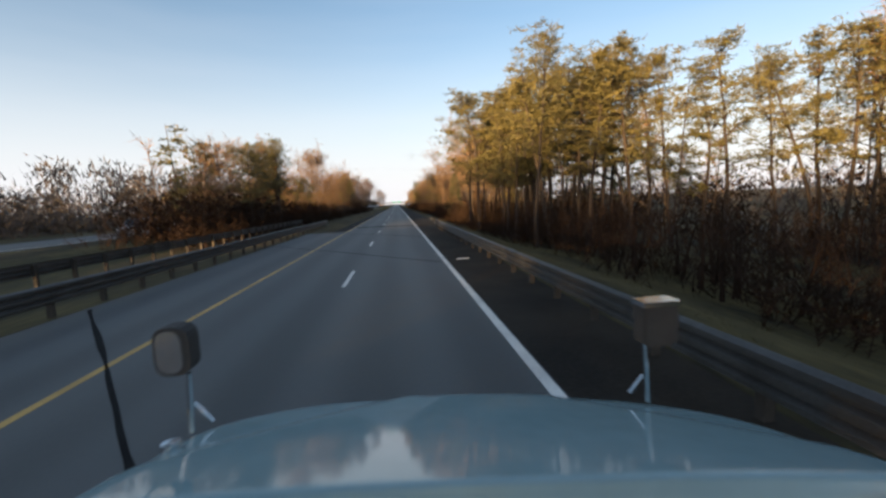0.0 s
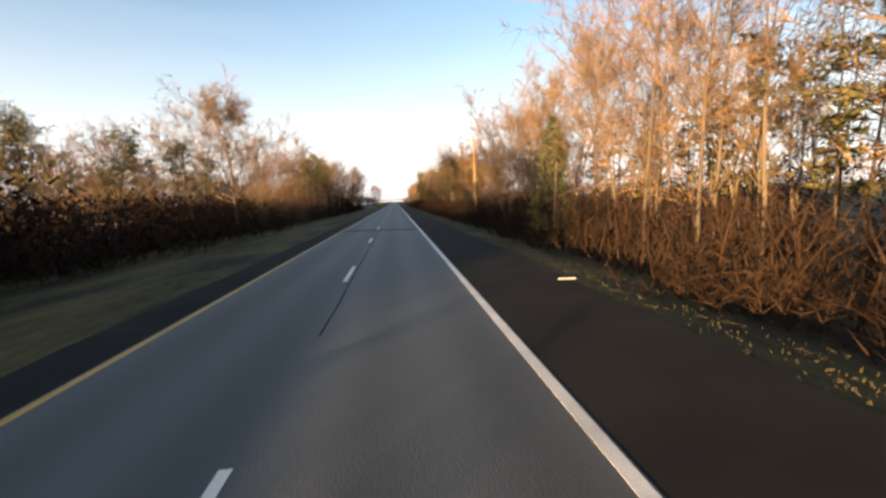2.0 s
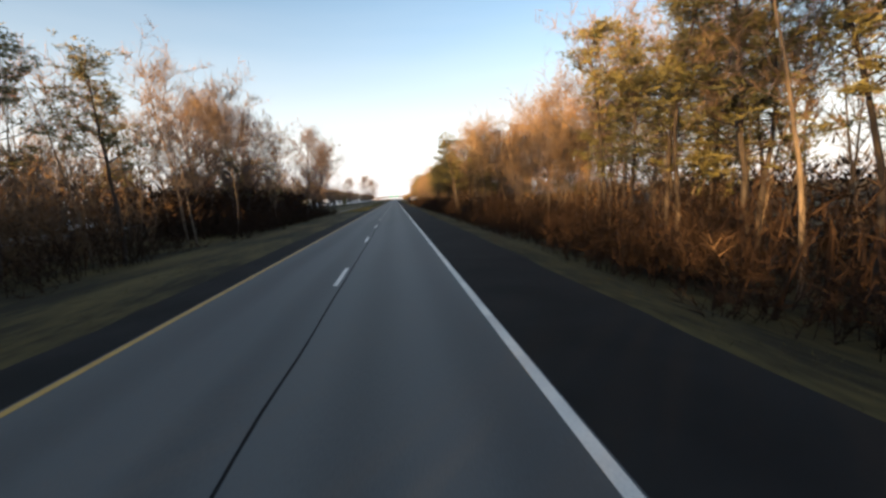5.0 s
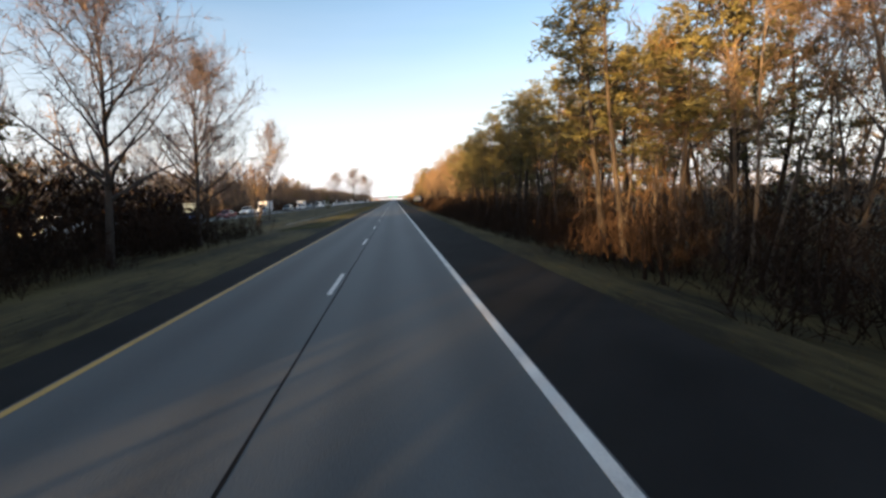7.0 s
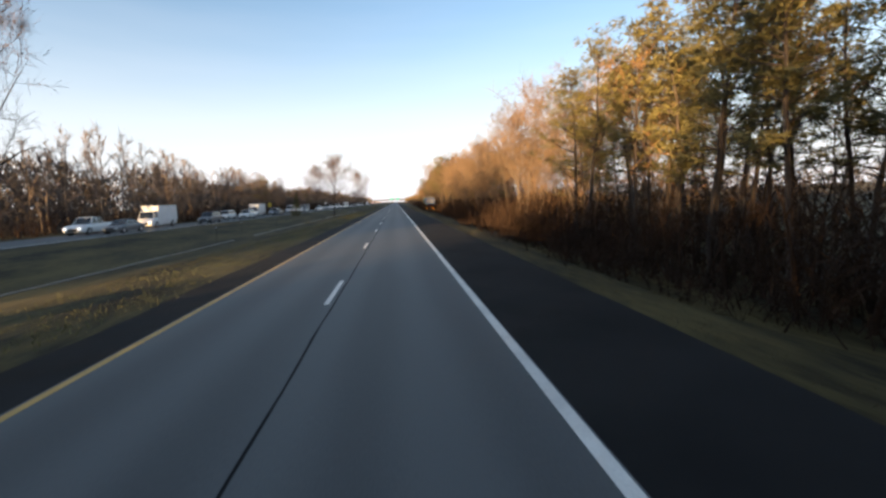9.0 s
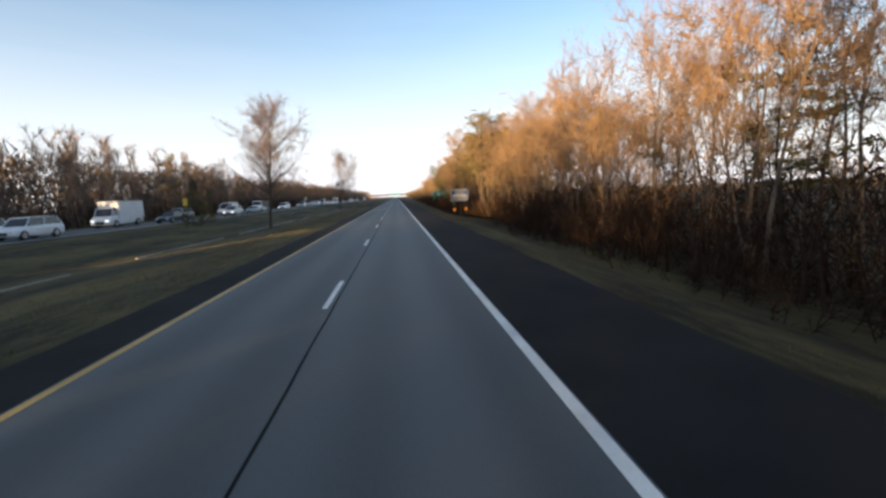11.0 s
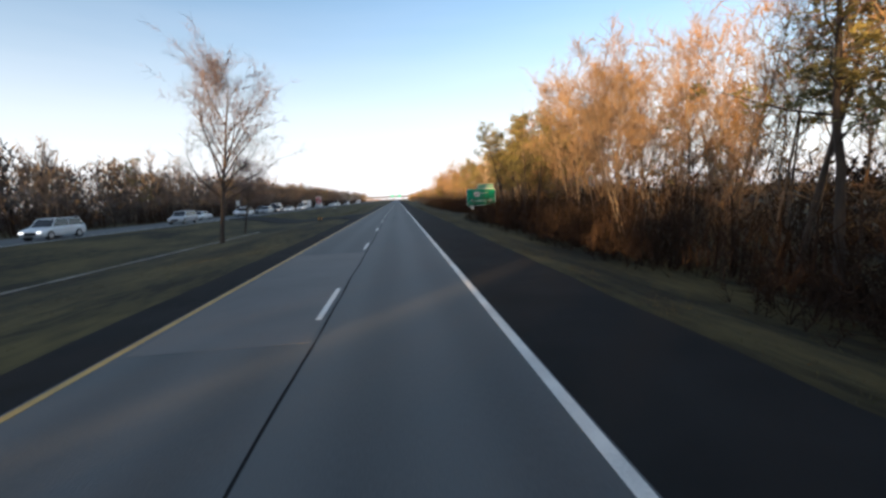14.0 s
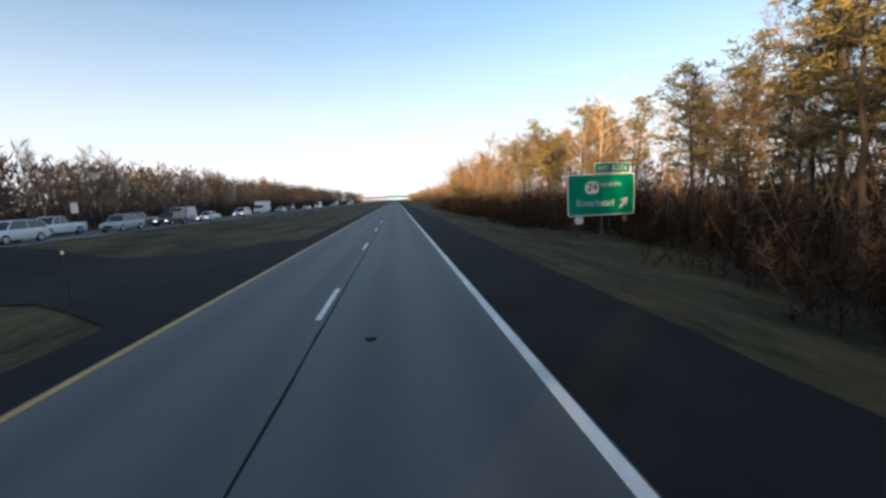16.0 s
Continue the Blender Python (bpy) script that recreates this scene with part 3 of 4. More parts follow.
for key, x, y, h in (("lone1", -13.6, 196, 1.08), ("lone0", -13.0, 205, 0.98), ("lone1", -15.5, 212, 0.75), ("lone1", -19.3, 244.0, 1.12), ("bare3", -17.3, 232.0, 0.78), ("lone1", -12.6, 319.5, 0.98), ("lone1", -23.9, 357.5, 1.02), ("cedar0", -22.0, 322, 0.6), ("cedar0", -23.4, 329, 0.5), ("lone0", -12.9, 380.8, 1.02), ("lone0", -15.0, 392, 0.55)):
    plant(key, x, y, h, lean=1.5 if "bare" in key else 6.0, width=h * 0.62 if y == 244.0 else None)

def mass_oak_low(m):
    """The crown of a light tree with its leaves brought down to the ground."""
    v, t = m[1]
    v = v.copy()
    v[:, 2] = (v[:, 2] - v[:, 2].min()) * 1.25
    return v * (1.5, 1.5, 1), t


# woods further back, as a mass
MASS = {k: [mass_tree(k, {"bare": 13.0, "oak": 10.5, "pine": 13.0}[k]) for i in range(4)] for k in ("bare", "oak", "pine")}


def right_place():
    y = rng.uniform(-5, 470) if rng.random() < 0.45 else 470 + 560 * rng.random() ** 1.3
    x = (31 if y < 26 else 28 if 408 < y < 470 else 19.5 if y < 470 else 20.0) + abs(rng.normal()) * (9 if y < 470 else 6)
    return x, y, rng.uniform(0.82, 1.0) * (1.0 if y < 470 else 0.85)


def far_place():
    x, y = -37.2 - abs(rng.normal()) * 5, rng.uniform(70, 900) if rng.random() < 0.88 else rng.uniform(-150, -24)
    return x, y, rng.uniform(0.75, 0.96) * (1.1 if 245 < y < 315 else 1.0 if y < 385 else 0.86) * min(1, 0.3 + clearing(x, y, 1.0)) * (0.5 if 118 > y > 60 else 1)


def median_place():
    return -rng.uniform(17, 23.5), rng.uniform(44, 70) if rng.random() < 0.4 else rng.uniform(128, 205), rng.uniform(0.7, 0.95)


# kind, foliage, bark, then trees behind the right side, beyond the traffic, in the median
for label, leafmat, barkmat, counts in (("pine", NEEDLE, PINE_BARK, (170, 40, 14)), ("bare", TWIG, BARK, (250, 0, 26)), ("oak", DEADLEAF, BARK, (210, 0, 14))):
    places = []
    for spot, count in zip((right_place, far_place, median_place), counts):
        for i in range(count):
            x, y, size = spot()
            if spot is median_place and clearing(x, y, 1.5) == 0:
                continue
            places.append((int(rng.integers(4)), x, y, ground_z(x, min(y, 900)) - 0.1, rng.uniform(0, 6.28), size, rng.uniform(0.9, 1.1)))
    joined(f"woods_{label}_trunks", [m[0] for m in MASS[label]], places, barkmat, f"dim trunks and branches of the {label} wood behind", "woods")
    joined(f"woods_{label}_crowns", [m[1] for m in MASS[label]], places, leafmat, f"hazy crowns of the {label} wood behind the roadside trees", "woods")
places = []
for i in range(520):
    x, y, size = far_place()
    places.append((int(rng.integers(4)), x, y, ground_z(x, y) - 0.1, rng.uniform(0, 6.28), size * 1.05, rng.uniform(0.85, 1.1)))
joined("far_side_trunks", [m[0] for m in MASS["bare"]], places, BARK, "grey trunks of the leafless wood beyond the traffic", "woods")
joined("far_side_crowns", [m[1] for m in MASS["bare"]], places, FARTWIG, "soft grey-brown leafless crowns beyond the traffic", "woods")

# far woods that close the view on all sides
places = []
for i in range(190):
    side = i % 3
    if side == 0:
        x, y = rng.uniform(24, 75), rng.uniform(900, 1500)
    elif side == 1:
        x, y = -rng.uniform(40, 90), rng.uniform(860, 1500)
    else:
        x, y = rng.uniform(-330, 330), rng.uniform(1500, 1640)
    places.append((i % 3, x, y, -1.6, rng.uniform(0, 6.28), rng.uniform(1.0, 1.3), 0.75))
joined("far_woods", [mass_oak_low(m) for m in MASS["oak"]], places, DEADLEAF, "far brown tree line at the end of the highway", "woods")


# thickets
def dense_wood(height, width, twigs, length, wide):
    """Stems hidden in a mass of upright branches."""
    b = Build()
    for i in range(4):
        limb(b, np.array((rng.normal() * width * 0.3, rng.normal() * width * 0.3, -0.2)), np.array((rng.normal() * 0.1, rng.normal() * 0.1, 1.0)), height * rng.uniform(0.7, 1.0), 0.09, 0.02, 3, 4, 0.08)
    for i in range(twigs):
        d = unit(np.array((rng.normal() * 0.6, rng.normal() * 0.6, 1.0)))
        n = rng.uniform(0.5, 1.2) * length
        p = np.array((rng.normal() * width * 0.4, rng.normal() * width * 0.4, rng.random() ** 1.2 * height * rng.uniform(0.85, 1.05) - 0.5 * n))
        b.blade(p, d, n, wide * rng.uniform(0.7, 1.3))
    return mesh_arrays(b)


SHRUBS = [mesh_arrays(shrub(h, w, stems=10, twigs=24, leaves=1, wide=0.03, leaf=(0.06, 0.12))) for h, w in ((3.4, 2.6), (2.8, 2.4), (4.0, 2.8), (1.7, 2.4))]
places = []
for i in range(430):
    y = rng.uniform(0, 540)
    edge = 10.6 if y < 26 else 9.6 if y < 268 else 11.2 if y < 304 else 12.6 if y < 333 else 11.0 if y < 360 else 12.0 if y < 402 else 14.2 if y < 412 else 20.0 if y < 434 else 15.0
    x = edge + abs(rng.normal()) * 2.3
    places.append((3 if x - edge < 0.8 else int(rng.integers(4)), x, y, ground_z(x, y), rng.uniform(0, 6.28), rng.uniform(0.8, 1.2), rng.uniform(0.75, 1.0)))
joined("roadside_thicket", SHRUBS, places, SHADED_BRUSH, "dark reddish-brown leafless thicket at the foot of the trees", "thicket")
HEAP = [dense_wood(2.9, 2.8, 280, 0.9, 0.045) for i in range(3)]
places = [(i % 3, x0 + rng.uniform(1.4, 3.4), y, ground_z(x0 + 2, y) - 0.1, rng.uniform(0, 6.28), rng.uniform(0.9, 1.2), rng.uniform(0.8, 1.25))
          for i in range(250) for y in (2 + 2.1 * i + rng.uniform(-0.7, 0.7),) for x0 in (10.8 if y < 268 else 12.0 if y < 304 else 13.2 if y < 333 else 12.2 if y < 402 else 14.6 if y < 412 else 20.5 if y < 434 else 16.0,)]
THICK = [dense_wood(4.0, 3.4, 340, 1.1, 0.052) for i in range(3)]
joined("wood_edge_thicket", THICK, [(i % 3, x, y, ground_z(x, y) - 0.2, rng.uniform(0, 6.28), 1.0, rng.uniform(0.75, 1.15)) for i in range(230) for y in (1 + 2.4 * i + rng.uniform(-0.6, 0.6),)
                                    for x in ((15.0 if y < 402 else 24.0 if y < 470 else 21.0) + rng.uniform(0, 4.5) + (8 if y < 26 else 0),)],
       SHADED_BRUSH, "dark tangled thicket filling the wood behind its edge", "thicket")
joined("roadside_bramble", HEAP, places, SHADED_BRUSH, "dense dark bramble along the foot of the wood", "thicket")
BANK = [mesh_arrays(shrub(h, 3.4, stems=7, twigs=34, leaves=2, wide=0.038, leaf=(0.07, 0.13))) for h in (3.6, 4.6, 5.6)]
places = []
for i in range(330):
    y = rng.uniform(-4, 560)
    x = (24 if y < 26 or 408 < y < 470 else 14.5) + (16 * rng.random() ** 1.4 if i % 4 else rng.uniform(14, 26))
    places.append((i % 3, x, y, ground_z(x, y), rng.uniform(0, 6.28), rng.uniform(0.8, 1.25) * (1 if i % 4 else 1.3), rng.uniform(0.7, 1.05)))
joined("wood_undergrowth", BANK, places, SAPLING, "brown tangled undergrowth and saplings inside the roadside wood", "undergrowth")
joined("median_undergrowth", BANK, [(i % 3, x, y, ground_z(x, y), rng.uniform(0, 6.28), rng.uniform(0.6, 0.9), rng.uniform(0.5, 0.8)) for i in range(190)
                                    for x, y in ((-rng.uniform(14.5, 23), rng.uniform(34, 106) if i % 2 else rng.uniform(158, 214)),) if clearing(x, y, 2.0)],
       SHADED_BRUSH, "dark brown tangled undergrowth beneath the median trees", "undergrowth")
places = []
for i in range(260):
    y = rng.uniform(33, 214) if i % 4 else rng.uniform(162, 214)
    x = -(13.2 if y < 64 else 12.0 if y < 150 else 11.5) - abs(rng.normal()) * 4.0
    low = 0.9 if 104 < y < 158 else 1.2
    if clearing(x, y, 2.2):
        places.append((int(rng.integers(4)), x, y, ground_z(x, y), rng.uniform(0, 6.28), rng.uniform(0.7, 1.15), rng.uniform(0.7, 1.0) * low))
joined("median_saplings", BANK, [(i % 3, x, y, -0.3, rng.uniform(0, 6.28), rng.uniform(0.9, 1.3), rng.uniform(0.8, 1.1)) for i in range(120)
                                 for x, y in ((-rng.uniform(15.5, 23), rng.uniform(107, 160)),) if clearing(x, y, 3.0)],
       SAPLING, "golden-brown saplings between the median trees", "undergrowth")
joined("median_thicket", SHRUBS, places, SHADED_BRUSH, "dark brown leafless thicket under the median trees", "thicket")
places = []
for i in range(250):
    x, y = -rng.uniform(36.3, 40.5), 62 + 3.2 * i + rng.uniform(-1, 1)
    places.append((i % 3, x, y, ground_z(x, y) - 0.2, rng.uniform(0, 6.28), 1.0, rng.uniform(0.55, 0.95) * (0.6 if y < 118 else 1) * max(0.4, clearing(x, y, 1.0))))
joined("far_side_thicket", THICK, places, SHADED_BRUSH, "dark brown thicket along the far side of the traffic", "thicket")

# dense depth of the woods, too thick to see through
DEEP = [dense_wood(9.2, 4.2, 430, 1.2, 0.22) for i in range(3)]
# The far-side rows also serve to block the low sun.
places = []
for i in range(182):
    x, y = -rng.uniform(44.5, 49.5), -165 + 5.0 * i + rng.uniform(-1, 1)
    places.append((i % 3, x, y, 0.2, rng.uniform(0, 6.28), 1.0, rng.uniform(0.42, 0.66) * (0.9 if 33 < y < 108 else clearing(x, y, 1.8))))
joined("far_side_deep_wood", DEEP, places, SHADED_WOOD, "dense dim brown wood beyond the opposite carriageway", "woods")
CANOPY = []
for k in range(3):
    cn = Build()
    for i in range(80):
        p = np.array((rng.normal() * 2.6, rng.normal() * 2.6, 8.5 * rng.random() ** 1.3))
        cn.blade(p, unit(rng.normal(size=3) * 0.6 + (0, 0, 0.9)), rng.uniform(1.2, 2.4), rng.uniform(0.2, 0.4))
    CANOPY.append(mesh_arrays(cn))
# Filler wood; its left half is raised to shade the woods before it.
places = []
for i in range(900):
    side = i % 2
    x = rng.uniform(46, 150) if side else -rng.uniform(72, 170)
    y = rng.uniform(-90, 800)
    places.append((i % 3, x, y, -1.6 if side else 0.3, rng.uniform(0, 6.28), rng.uniform(0.9, 1.25), rng.uniform(0.8, 1.0) * (0.95 if side else 1.5 * max(0.15, clearing(x, y, 7.0)))))
joined("wood_beyond", CANOPY, places, SHADED_WOOD, "brown leafless wood stretching away from the highway", "woods")
# Extra tall wood, added to keep the low sun off trees and road.
TALL = [dense_wood(13.6, 5.0, 600, 1.7, 0.34) for i in range(3)]
places = []
for i in range(215):
    x, y = -rng.uniform(59, 66), -190 + 4.6 * i + rng.uniform(-1, 1)
    places.append((i % 3, x, y, 0.2, rng.uniform(0, 6.28), 1.0, rng.uniform(0.82, 1.12) * (0.55 if 58 < y < 88 else clearing(x, y, 5.2 if 90 < y < 125 else 3.2))))
joined("far_side_shade_wood", TALL, places, SHADED_WOOD, "tall brown wood added far beyond the opposite carriageway for its shade", "woods")
places = [(i % 3, x, y, -0.3, rng.uniform(0, 6.28), 0.9, h * rng.uniform(0.8, 1.15)) for y0, y1, gap, h in ((40, 70, 1.6, 0.55), (70, 106, 1.7, 0.5), (156, 214, 1.7, 0.62)) for i, y in enumerate(np.arange(y0, y1, gap))
          for x in (-rng.uniform(16.5, 22.5),) if clearing(x, y, 2.8)]
joined("median_deep_wood", DEEP, places, SHADED_BRUSH, "dense dim brown wood on the wide median", "woods")
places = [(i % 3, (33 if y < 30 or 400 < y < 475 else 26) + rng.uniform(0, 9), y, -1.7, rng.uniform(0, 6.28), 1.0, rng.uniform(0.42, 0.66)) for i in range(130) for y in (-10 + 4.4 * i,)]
joined("right_deep_wood", DEEP, places, SHADED_BRUSH, "dense dim brown depth of the roadside wood", "woods")

# grass
TUFTS = []
for h in (0.05, 0.085, 0.16):
    g = Build()
    for i in range(9):
        d = unit(np.array((rng.normal() * 0.45, rng.normal() * 0.45, 1.0)))
        g.blade(np.array((rng.normal() * 0.2, rng.normal() * 0.2, -0.02)), d, h * rng.uniform(0.6, 1.3), 0.012)
    TUFTS.append(mesh_arrays(g))


def grass(name, count, spread, mat, label, sizes=(0, 1), start=0.0):
    rows = []
    for i in range(count):
        y = start + (470 - start) * rng.random()
        x = spread(y)
        if x < -4 and 403.5 + 0.48 * (-x - 5) < y < 421.5:
            continue
        rows.append((int(rng.choice(sizes)), x, y, ground_z(x, y), rng.uniform(0, 6.28), rng.uniform(0.8, 1.4), rng.uniform(0.7, 1.2)))
    joined(name, TUFTS, rows, mat, label, "grass")


grass("verge_grass", 5000, lambda y: (SHOULDER_R + 0.1 if y > 46 else 6.2) + abs(rng.normal()) * 2.4, GRASS, "short dull green winter grass beside the shoulder")
grass("dry_verge_grass", 2200, lambda y: SHOULDER_R + 0.05 + abs(rng.normal()) * 0.5, DRYGRASS, "straw-coloured dead grass along the shoulder edge", sizes=(0,), start=46)
grass("median_grass", 6000, lambda y: SHOULDER_L - 0.1 - abs(rng.normal()) * 4.0, GRASS, "short dull green winter grass on the median", start=42)
LAWN = material("green_winter_lawn", (0.105, 0.108, 0.03), (0.05, 0.055, 0.018), 0.9, scale=0.3, fine=3, bump=0, island=0.5)
for name, count, x0, x1, y0, y1 in (("median_lawn", 3600, -8, -24.5, 421.5, 580), ("verge_lawn", 2600, -5.0, -9.5, 214, 345)):
    rows = []
    for i in range(count):
        x, y = rng.uniform(x1, x0), y0 + (y1 - y0) * rng.random() ** 1.5
        rows.append((int(rng.integers(1, 3)), x, y, ground_z(x, y), rng.uniform(0, 6.28), rng.uniform(1.0, 1.7), rng.uniform(0.6, 1.0)))
    joined(name, TUFTS, rows, LAWN, "short green lawn grass on the median", "grass")
grass("dry_median_grass", 2600, lambda y: -8.2 + 1.2 * math.sin(y * 0.05) + rng.normal() * 0.7, DRYGRASS, "patchy straw-coloured grass on the median", start=215)

# ---- road details ----
def slanted(name, x0, y0, x1, y1, width, label, z=0.004):
    b, n, rings = Build(), 24, []
    for i in range(n + 1):
        u = i / n
        x, y = x0 + (x1 - x0) * u, y0 + (y1 - y0) * u + 0.12 * noise.noise((u * 9, x0, y0))
        w = width * (0.7 + 0.6 * noise.noise((u * 14, y0, 2)))
        rings.append([(x, y - w / 2, 0), (x, y + w / 2, 0), (x, y + w / 2, z), (x, y - w / 2, z)])
    b.loft(rings)
    tagged(new(name, b.mesh(name, TAR)), label, "pavement joint", kind="structure")


slanted("bridge_joint_1", -6.6, 42.0, 3.5, 29.9, 0.16, "dark skewed expansion joint across the road")
slanted("bridge_joint_3", -6.6, 28.4, 3.5, 16.6, 0.16, "dark skewed expansion joint across the road")
slanted("bridge_joint_2", -6.6, 11.7, 3.5, -2.0, 0.22, "dark skewed expansion joint across the road")
for name, y0, y1, wide, mat, label in (("pavement_patch_1", 47.35, 45.75, 1.5, ASPHALT, "dark asphalt patch across both lanes"), ("pavement_patch_2", 85.5, 83.6, 1.75, FADED, "faded dark asphalt patch across both lanes")):
    q = Build()
    q.loft([[(x, y + wide / 2 * d, z) for d, z in ((-1, 0), (1, 0), (1, 0.003), (-1, 0.003))] for x, y in ((-3.05, y0), (3.55, y1))])
    tagged(new(name, q.mesh(name, mat)), label, "pavement patch", kind="structure")
for k, (y0, y1) in enumerate(((232, 262), (268, 292), (297, 309), (313, 334), (338, 345), (352, 392))):
    strip(f"median_gutter_{k + 1}", -13.68, -13.5, y0, y1, ground_z(-13.6, (y0 + y1) / 2) + 0.07, GUTTER, "pale strip of worn gutter along the median", "gutter", 0.2, 1.5, 0.12)
strip("pavement_patch_3", -2.95, 0.12, 352.5, 364.9, 0.0035, PATCH, "paler repaired stretch of pavement in the far lane", "pavement patch", 0.003, 2, 0.05)
for k, (x, y, r) in enumerate(((1.2, 401.2, 0.1), (0.78, 339.6, 0.08))):
    q = Build()
    q.loft([[(x + r * (1 + 0.3 * math.sin(3 * a + k)) * math.cos(a), y + 1.3 * r * (1 + 0.25 * math.cos(2 * a)) * math.sin(a), z) for a in np.linspace(0, 2 * math.pi, 14)[:-1]] for z in (0.0, 0.0035)])
    tagged(new(f"oil_stain_{k + 1}", q.mesh("oil_stain", TAR)), "small dark oil stain on the pavement", "stain", kind="structure")
plank = thing("white_board", "short white board lying on the dirty shoulder", "debris", at=(4.45, 17.0, 0.02))
pb = Build()
pb.box(-0.26, -0.06, 0, 0.26, 0.06, 0.03)
part("board", pb, WHITE_SIGN, plank)
copy_thing(plank, pose(6.55, 59.4, 0.03, 0, 4, 12))
copy_thing(plank, pose(6.35, 48.0, 0.03, 3, 0, -35))


def guardrail(x, y0, y1, side, label):
    """W-beam rail on steel posts; side: +1 when the road lies at lower x."""
    ob = thing("guardrail", label, "guardrail", "guardrails by the bridge", (x, 0, 0))
    prof = [(0.0, 0.36), (0.08, 0.40), (0.08, 0.46), (0.0, 0.50), (0.0, 0.53), (0.08, 0.57), (0.08, 0.64), (0.0, 0.68), (0.0, 0.71), (0.08, 0.75), (0.08, 0.82), (0.0, 0.86)]
    prof = [(-side * a, z) for a, z in prof]
    full = prof + [(a + side * 0.012, z) for a, z in reversed(prof)]
    bm = Build()
    n = int((y1 - y0) / 4)
    bm.loft([[(a, y0 + (y1 - y0) * i / n, z - 0.05) for a, z in full] for i in range(n + 1)])
    part("beam", bm, STEEL, ob)
    pm = Build()
    pm.box(side * 0.02, -0.06, -0.5, side * 0.02 + side * 0.14, 0.06, 0.74)
    pmesh = pm.mesh("post", RUSTY)
    y = y0 + 0.3
    while y < y1:
        part("post", pmesh, None, ob).location = (0, y, 0)
        y += 1.905
    em = Build()
    em.disc((0, y1 - 0.1, 0.56), 1, 0.11, 0.3, 12)
    part("end_terminal", em, RUSTY, ob)


guardrail(5.5, -8, 40, 1, "dull grey steel W-beam guardrail beside the dirty shoulder")
guardrail(-7.2, -8, 53, -1, "dull grey steel W-beam guardrail beside the wide shoulder")
guardrail(-12.3, -8, 62, 1, "grey steel guardrail across the narrow median gap")

# ---- signs ----
def text(body, size, x, y, z, mat, parent, label=""):
    cu = bpy.data.curves.new("lettering", "FONT")
    cu.body, cu.size, cu.align_x, cu.align_y, cu.extrude = body, size, "CENTER", "CENTER", 0.004
    cu.materials.append(mat)
    ob = new("lettering", cu)
    ob.matrix_basis = pose(x, y, z, 90)
    bpy.context.view_layer.update()
    me = bpy.data.meshes.new_from_object(ob)
    bpy.data.objects.remove(ob)
    ob = new("lettering", me)
    ob.matrix_basis = pose(x, y, z, 90)
    ob.parent = parent
    return tagged(ob, label) if label else ob


def rounded(b, x0, z0, x1, z1, y, depth, r):
    """A rounded upright panel facing -y."""
    ring = []
    for cx, cz, a0 in ((x1 - r, z1 - r, 0), (x0 + r, z1 - r, 90), (x0 + r, z0 + r, 180), (x1 - r, z0 + r, 270)):
        ring += [(cx + r * math.cos(radians(a0 + a)), cz + r * math.sin(radians(a0 + a))) for a in (0, 30, 60, 90)]
    b.loft([[(x, y + depth, z) for x, z in ring], [(x, y, z) for x, z in ring]])


def panel(name, x0, z0, x1, z1, y, mat, parent, r=0.08, depth=0.012, label=""):
    b = Build()
    rounded(b, x0, z0, x1, z1, y, depth, r)
    return part(name, b, mat, parent, label)


def post(x, z0, z1, parent, y=0.06, w=0.06, mat=None):
    b = Build()
    b.box(x - w / 2, y, z0, x + w / 2, y + w * 0.7, z1)
    return part("post", b, mat or RUSTY, parent)


blue = thing("service_sign", "blue and white roadside sign on two posts with amber reflectors", "road sign", at=(10.8, 329.1, -1.0))
blue.scale = (1.94, 1.0, 1.36)
blue.rotation_euler.z = radians(26)
GZ = (ground_z(10.8, 329.1) + 1.0) / 1.36 - 0.4
for x in (-0.52, 0.52):
    post(x, GZ, 2.9, blue, 0.06, 0.045)
    panel("reflector", x - 0.085, 0.80, x + 0.085, 1.06, 0.03, AMBER, blue, 0.08)
post(0.05, GZ, 2.0, blue, 0.08, 0.04)
panel("panel", -0.76, 1.8, 0.76, 3.02, 0.03, WORN_SIGN, blue, 0.06, 0.02)
panel("blue_field", -0.72, 2.06, 0.72, 2.98, 0.024, BLUE_SIGN, blue, 0.04, 0.006)
panel("blue_band", -0.735, 1.825, 0.735, 2.015, 0.024, BLUE_SIGN, blue, 0.03, 0.006)
panel("inset", -0.58, 2.18, 0.60, 2.50, 0.018, WORN_SIGN, blue, 0.02, 0.006)
for x0, x1, z in ((-0.62, -0.12, 2.84), (-0.06, 0.62, 2.84), (-0.42, 0.42, 2.62), (-0.6, 0.6, 1.91)):
    panel("text_bar", x0, z, x1, z + 0.065, 0.018, WORN_SIGN, blue, 0.01, 0.004)
for z in (2.38, 2.27):
    panel("text_bar", -0.4, z - 0.02, 0.42, z + 0.02, 0.013, STEEL, blue, 0.01, 0.004)
panel("route_marker", -0.6, 1.56, -0.5, 1.78, 0.03, GREEN_SIGN, blue, 0.02)

SX, SY, SW, SH, SB = 18.6, 426.0, 6.6, 3.85, 0.12
exit_sign = thing("exit_sign", "large green highway exit sign on steel posts at wood edge", "road sign", at=(SX, SY, 0.3))
exit_sign.scale = (0.88, 0.88, 0.88)
for x in (-2.35, 0.0, 2.35):
    post(x, ground_z(SX, SY) - 0.8, SB + SH, exit_sign, 0.1, 0.14)
panel("panel", -SW / 2, SB, SW / 2, SB + SH, 0.05, WHITE_SIGN, exit_sign, 0.3, 0.04)
